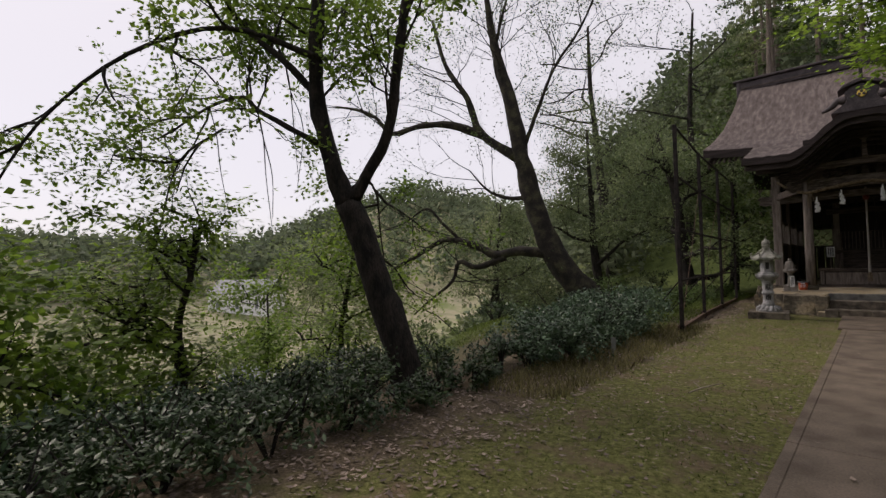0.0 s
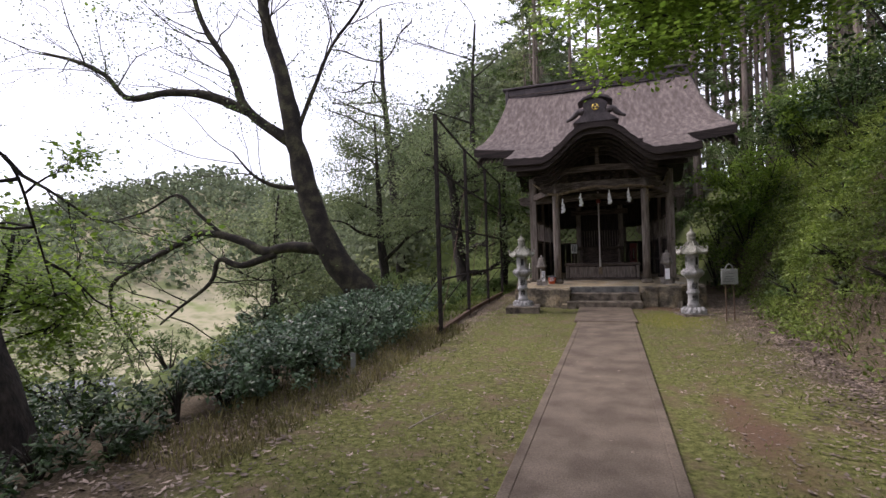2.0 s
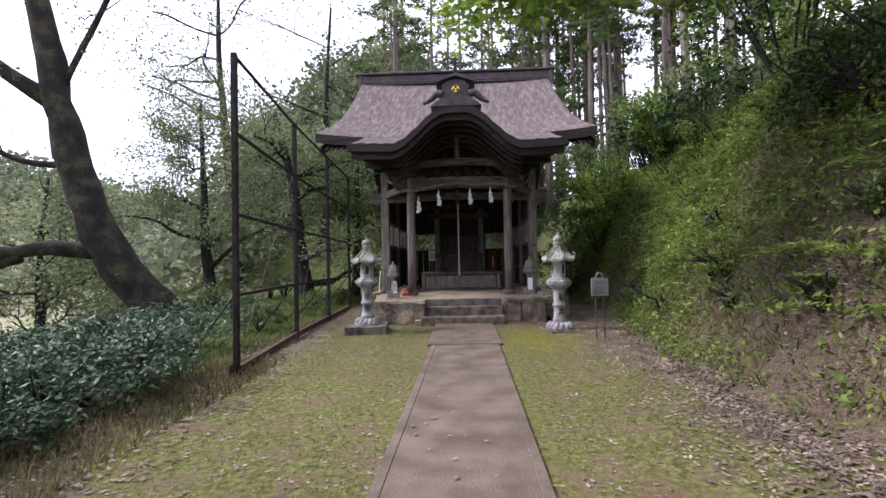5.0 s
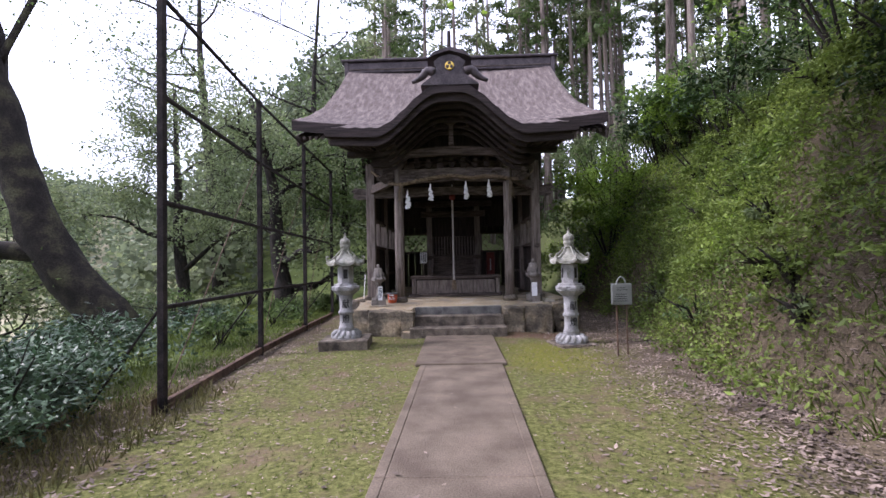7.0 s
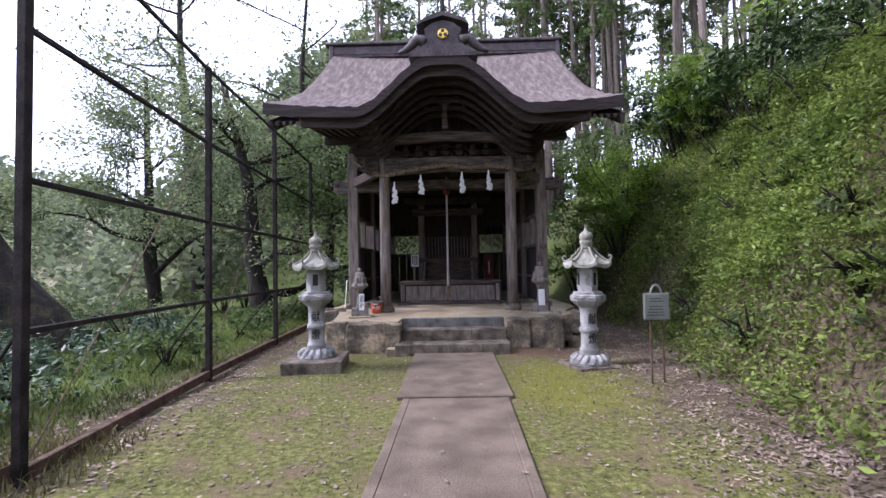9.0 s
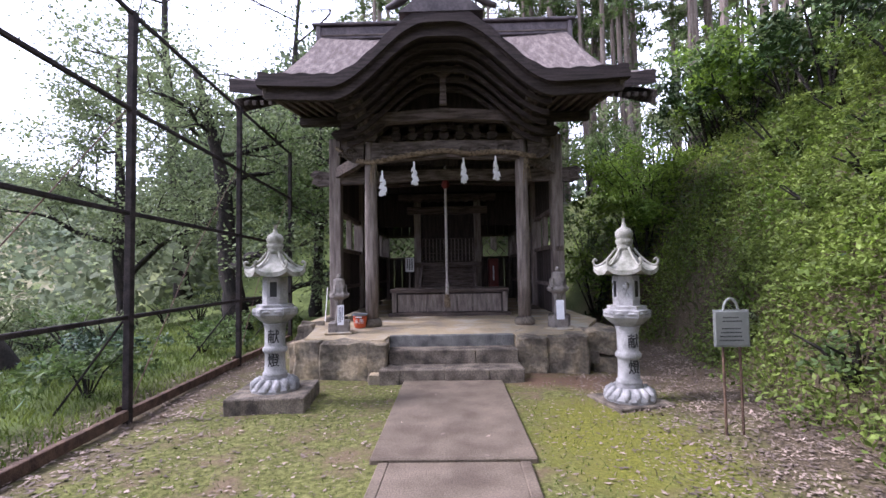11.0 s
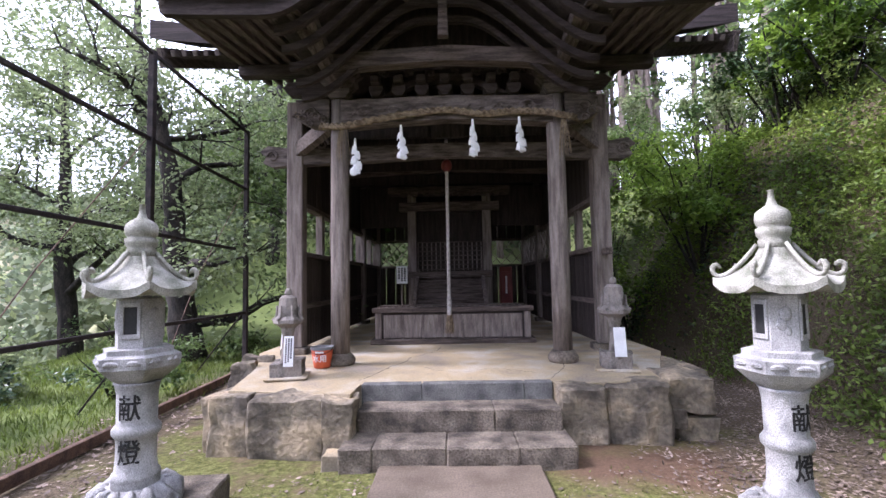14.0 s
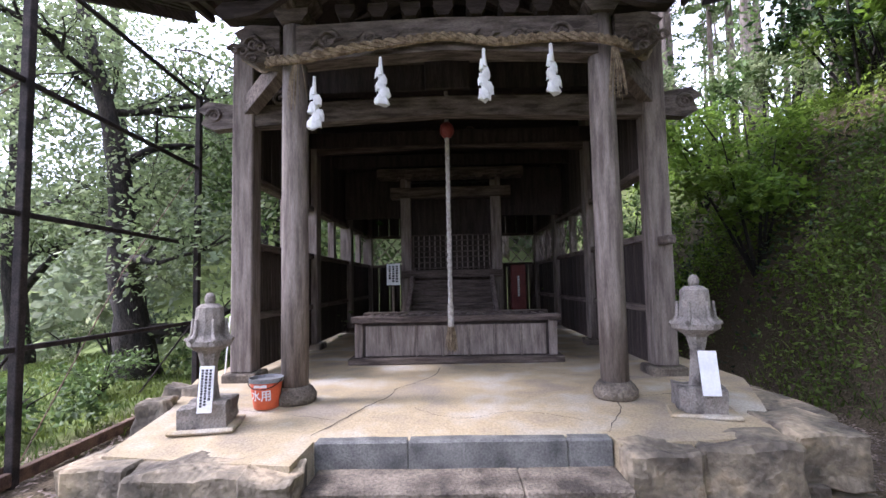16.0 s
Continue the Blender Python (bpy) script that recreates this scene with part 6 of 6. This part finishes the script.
for k in range(16):
    y = 4 + 1.1 * k
    bank_bush(560 + k, 6.6 + rb.uniform(-0.5, 1.5), y, 1.1 + 0.5 * rb.random(), 1500, 0.13, (LEAF_DARK, LEAF_TREE, LEAF_MAPLE)[k % 3], "dark evergreen bush at the top of bank", 0.6)
for k, (x, y, r, leaf) in enumerate([(6.6, 19.8, 1.1, LEAF_BOUGH), (4.9, 20.8, 1.1, LEAF_MAPLE), (5.4, 21.5, 1.5, LEAF_BOUGH), (4.6, 23.5, 1.3, LEAF_MAPLE), (7.4, 18.2, 1.3, LEAF_PALE), (6.2, 24.5, 1.6, LEAF_MAPLE), (7.5, 21, 1.6, LEAF_PALE), (5.4, 27, 1.6, LEAF_TREE)]):
    bank_bush(590 + k, x, y, r, 2200, 0.13, leaf, "bright green bush beside the shrine on the bank", 0.5)
for k in range(12):
    bank_bush(620 + k, 6.5 + rb.uniform(0, 4), 20 + 1.2 * k, 1.5, 1200, 0.16, LEAF_PALE if k % 2 else LEAF_TREE, "sunlit leafy bush at the wood's edge", 0.8)


for k in range(14):
    bank_bush(650 + k, (-8.6 if k < 5 else -5.2) - rb.uniform(0, 5.5), 13.5 + 0.95 * k, 0.55 + 0.4 * rb.random(), 1000, 0.085, (LEAF_TREE, LEAF_DARK, LEAF_PALE)[k % 3], "low leafy bush on the slope beyond the fence")


def bank_cover(seed, n, per, leaf, size, b0, b1, y0, y1, label):
    """Creepers, ferns and seedlings that clothe the bank, as one mass."""
    g = np.random.default_rng(seed)
    x, y = bank_place(g, n, y0, y1, b0, b1)
    b = x - bank_foot(y)
    m = (np.sin(x * 2.7 + y * 1.1 + seed) + np.sin(y * 2.3 - x * 1.4 + 2 * seed) + 0.8 * np.sin(b * 3.1 + y * 4.7) > -0.95) & (b > 0.6 * (1 - smoothstep(7.0, 12.5, y)))
    x, y = x[m], y[m]
    z = height(x, y)
    c = np.repeat(np.stack([x, y, z], 1), per, axis=0)
    d = g.normal(size=c.shape) * 0.2
    p = c + d
    p[:, 2] = height(p[:, 0], p[:, 1]) + np.abs(g.normal(size=len(p))) * 0.16 + 0.02
    p[:, 0] -= 0.12 * g.random(len(p))
    tagged(leaves("bank_plants", p, size, leaf, seed=seed, flat=0.35, droop=0.35, aspect=0.5), label, "plants", kind="stuff")


bank_cover(951, 1300, 46, FERN, 0.072, 0.1, 4.2, 3, 17, "low green plants covering the steep bank")
bank_cover(952, 520, 60, LEAF_TREE, 0.085, 1.0, 6.0, 3, 20, "leafy creepers hanging over the bank")
bank_cover(953, 520, 85, LEAF_BOUGH, 0.075, 0.6, 7.0, 14, 30, "bright seedlings and creepers beside the shrine")
bank_cover(954, 500, 60, LEAF_TREE, 0.2, 5.0, 18.0, 3, 45, "undergrowth beneath the cedar wood")
bank_cover(956, 620, 66, FERN, 0.06, 0.5, 4.5, 13, 23, "lush ferns and grass on the bank beside the shrine")
bank_cover(957, 420, 60, LEAF_BOUGH, 0.07, 1.6, 6.5, 3, 16, "bright creepers in the light on the bank")
bank_cover(958, 260, 40, FERN, 0.05, 0.05, 1.6, 3, 17, "small ferns and ivy along the foot of bank")
bank_cover(959, 520, 60, FERN, 0.06, 0.25, 2.6, 13.5, 19.5, "light green ferns on the slope beside the shrine")
bank_cover(955, 50, 40, LEAF_DARK, 0.1, 0.2, 2.2, 20, 24, "dark shaded plants at the foot of bank")

# overhanging maple branch over the path
branch_tree, _ = tree("maple_tree", "maple on the bank with a bright green bough over the path",
     [([(6.2, 11.2, 4.2), (6.0, 11.1, 6.0), (5.7, 11.0, 7.4), (5.5, 10.9, 9.5)], 0.14, 0.05),
      ([(6.0, 11.1, 5.6), (4.6, 11.0, 5.9), (3.2, 10.9, 5.6), (2.0, 10.8, 5.1), (1.1, 10.7, 4.7)], 0.06, 0.008),
      ([(5.8, 11.0, 6.6), (4.4, 11.5, 6.7), (3.0, 11.8, 6.2), (2.2, 12.0, 5.8)], 0.05, 0.008)],
     BARK, LEAF_BOUGH, 31, {1: (0.3, 20), 2: (0.3, 16)}, 0.085, 11, 0.25, 0.8, 2, -0.05, 0.75, 0.1, 0.8)


# ---- cedar wood behind ----
def cedar(x, y, h, r, seed, bare=0.45):
    rng = random.Random(seed)
    z = hz(x, y) - 0.4
    t = thing("cedar_tree", (x, y, z), "tall straight cedar with bare trunk and high dark crown", "tree", "cedars on the hill")
    lean = (rng.uniform(-0.5, 0.5), rng.uniform(-0.4, 0.4))
    run = [(lean[0] * s, lean[1] * s, h * s) for s in (0, 0.25, 0.5, 0.75, 1)]
    part("trunk", tube(run, [r, r * 0.85, r * 0.65, r * 0.4, 0.03], 8, rough=0.15), CEDARBARK, t, smooth=True)
    g = np.random.default_rng(seed)
    pts = []
    bm = bmesh.new()
    for k in range(26):
        s = bare + (1 - bare) * (k + rng.random()) / 26
        a = rng.uniform(0, 6.28)
        ln = (1 - s) * h * 0.16 + 0.8
        q = Vector((lean[0] * s, lean[1] * s, h * s))
        e = q + Vector((math.cos(a) * ln, math.sin(a) * ln, -0.15 * ln))
        tube([q, (q + e) / 2 + Vector((0, 0, 0.1)), e], [0.03, 0.02, 0.008], 4, bm)
        for f in (0.45, 0.75, 1.0):
            pts.append(clump(g, q.lerp(e, f), 0.55, 26, 0.5, 0.1))
    tagged(part("branch_growth", bm, CEDARBARK, t), kind="stuff")
    leaves("crown", np.concatenate(pts), 0.3, LEAF_TREE if seed % 3 else LEAF_PALE, t, seed=seed, flat=0.2, droop=0.3, aspect=0.3)


rc = random.Random(17)
for k in range(46):
    x, y = 5.5 + 17 * rc.random() ** 0.9, 27 + 24 * rc.random()
    cedar(x, y, rc.uniform(15, 20), rc.uniform(0.14, 0.24), 700 + k, rc.uniform(0.5, 0.68))
for k in range(14):
    x, y = 9 + 12 * rc.random(), 12 + 14 * rc.random()
    cedar(x, y, rc.uniform(14, 18), rc.uniform(0.13, 0.2), 760 + k, rc.uniform(0.5, 0.65))
for k in range(24):
    x, y = -4.5 + 14 * rc.random(), 33 + 13 * rc.random()
    cedar(x, y, rc.uniform(16, 21), rc.uniform(0.14, 0.2), 790 + k, 0.2)


# ---- woods on the hills, as one mass ----
def far_woods(name, label, seed, n, xr, yr, size, leaf, per, keep, r):
    g = np.random.default_rng(seed)
    x, y = g.uniform(*xr, n), g.uniform(*yr, n)
    m = keep(x, y)
    x, y = x[m], y[m]
    z = height(x, y)
    n = len(x)
    d = g.normal(size=(n, per, 3))
    d /= np.linalg.norm(d, axis=2, keepdims=True)
    rr = r * g.uniform(0.7, 1.4, n)
    c = np.stack([x, y, z + rr * 0.9], 1)[:, None, :] + d * (rr[:, None] * g.uniform(0.55, 1.0, (n, per)))[:, :, None] * np.array([1, 1, 1.05])
    ob = leaves(name, c.reshape(-1, 3), size, leaf, seed=seed, flat=0.2, droop=0.1, aspect=0.75)
    tagged(ob, label, "woods", kind="stuff")


far_woods("hill_woods", "mixed green woods on the hill behind the shrine", 901, 1400, (-52, 8), (28, 80), 0.5, LEAF_FAR, 80, lambda x, y: (x < 5) & (y + 0.1 * x > 27) & ((x < -10) | (y > 34)), 2.4)
far_woods("valley_woods", "green trees filling the slope below the terrace", 902, 230, (-55, -12), (-30, 40), 0.3, LEAF_PALE, 130, lambda x, y: (np.abs(x + 40) > 7), 2.0)
far_woods("far_hill_woods", "hazy green wooded hills across the valley", 903, 1750, (-420, -85), (-60, 330), 2.4, LEAF_FAR, 40, lambda x, y: height(x, y) > -8, 6.5)
far_woods("far_hill_woods", "hazy green wooded hills behind the valley", 904, 900, (-110, 40), (90, 260), 1.7, LEAF_FAR, 34, lambda x, y: height(x, y) > 2, 5.5)


# ---- valley: road and houses ----
def house(x, y, w, d, h, turn):
    z = min(hz(x, y), hz(x + w / 2, y), hz(x - w / 2, y)) - 0.3
    b = thing("house", (x, y, z), "small white-walled valley house with grey tiled roof", "house", "valley houses")
    part("wall", box(-w / 2, w / 2, -d / 2, d / 2, 0, h, 0.03), WHITE, b)
    roof = prism([(-d / 2 - 0.6, h), (0, h + d * 0.3), (d / 2 + 0.6, h), (d / 2 + 0.6, h + 0.15), (0, h + d * 0.3 + 0.18), (-d / 2 - 0.6, h + 0.15)], "x", -w / 2 - 0.5, w / 2 + 0.5)
    part("roof", roof, TILE, b)
    for k in range(3):
        wx = -w / 2 + (k + 0.5) * w / 3
        for yy in (-d / 2 - 0.03, d / 2 + 0.0):
            part("window", box(wx - 0.5, wx + 0.5, yy, yy + 0.03, h * 0.35, h * 0.75, 0), TILE, b)
    b.matrix_basis = pose(x, y, z, 0, 0, turn)


for k, (x, y, w, d, h, a) in enumerate([(-36, 24, 8, 6, 3.2, 30), (-46, 33, 9, 7, 4.5, 15), (-52, 14, 10, 7, 4.8, 50), (-58, 40, 9, 6, 4, 20), (-30, 13, 5, 4, 2.6, 40), (-62, 24, 11, 7, 5, 10), (-70, 50, 10, 7, 5, 35), (-48, -2, 9, 6, 4, 60), (-86.4, 43.8, 8.1, 5.6, 4.2, 35), (-149.3, 73.7, 19.4, 13.6, 7.2, 35)]):
    house(x, y, w, d, h, a)
road = bmesh.new()
rows = []
for k in range(40):
    y = -30 + 2.6 * k
    x = -40 + 3 * math.sin(y * 0.05)
    rows.append([road.verts.new((x + o, y, hz(x + o, y) + 0.25)) for o in (-2.2, 2.2)])
for a, b in zip(rows, rows[1:]):
    road.faces.new((a[0], a[1], b[1], b[0]))
tagged(link("road", road, ASPHALT), "pale narrow road along the valley floor", "road", kind="structure")

# ---- small things on the terrace ----
tag = thing("white_marker", (-2.5, 8.75, hz(-2.5, 8.75)), "small white plastic marker stake among the weeds", "marker")
part("stake", box(-0.035, 0.035, -0.008, 0.008, -0.05, 0.27, 0.004), SIGNGREY, tag)
stick = thing("fallen_branch", (0, 0, 0), "pale dry fallen branch lying on the moss", "branch")
part("twig", tube([(-1.05, 7.1, 0.03), (-0.98, 7.3, 0.045), (-0.9, 7.5, 0.05), (-0.86, 7.72, 0.03)], [0.008, 0.008, 0.006, 0.004], 6), DEADWOOD, stick)
part("twig", tube([(-0.98, 7.3, 0.045), (-1.08, 7.45, 0.06), (-1.12, 7.6, 0.03)], [0.006, 0.005, 0.003], 6), DEADWOOD, stick)
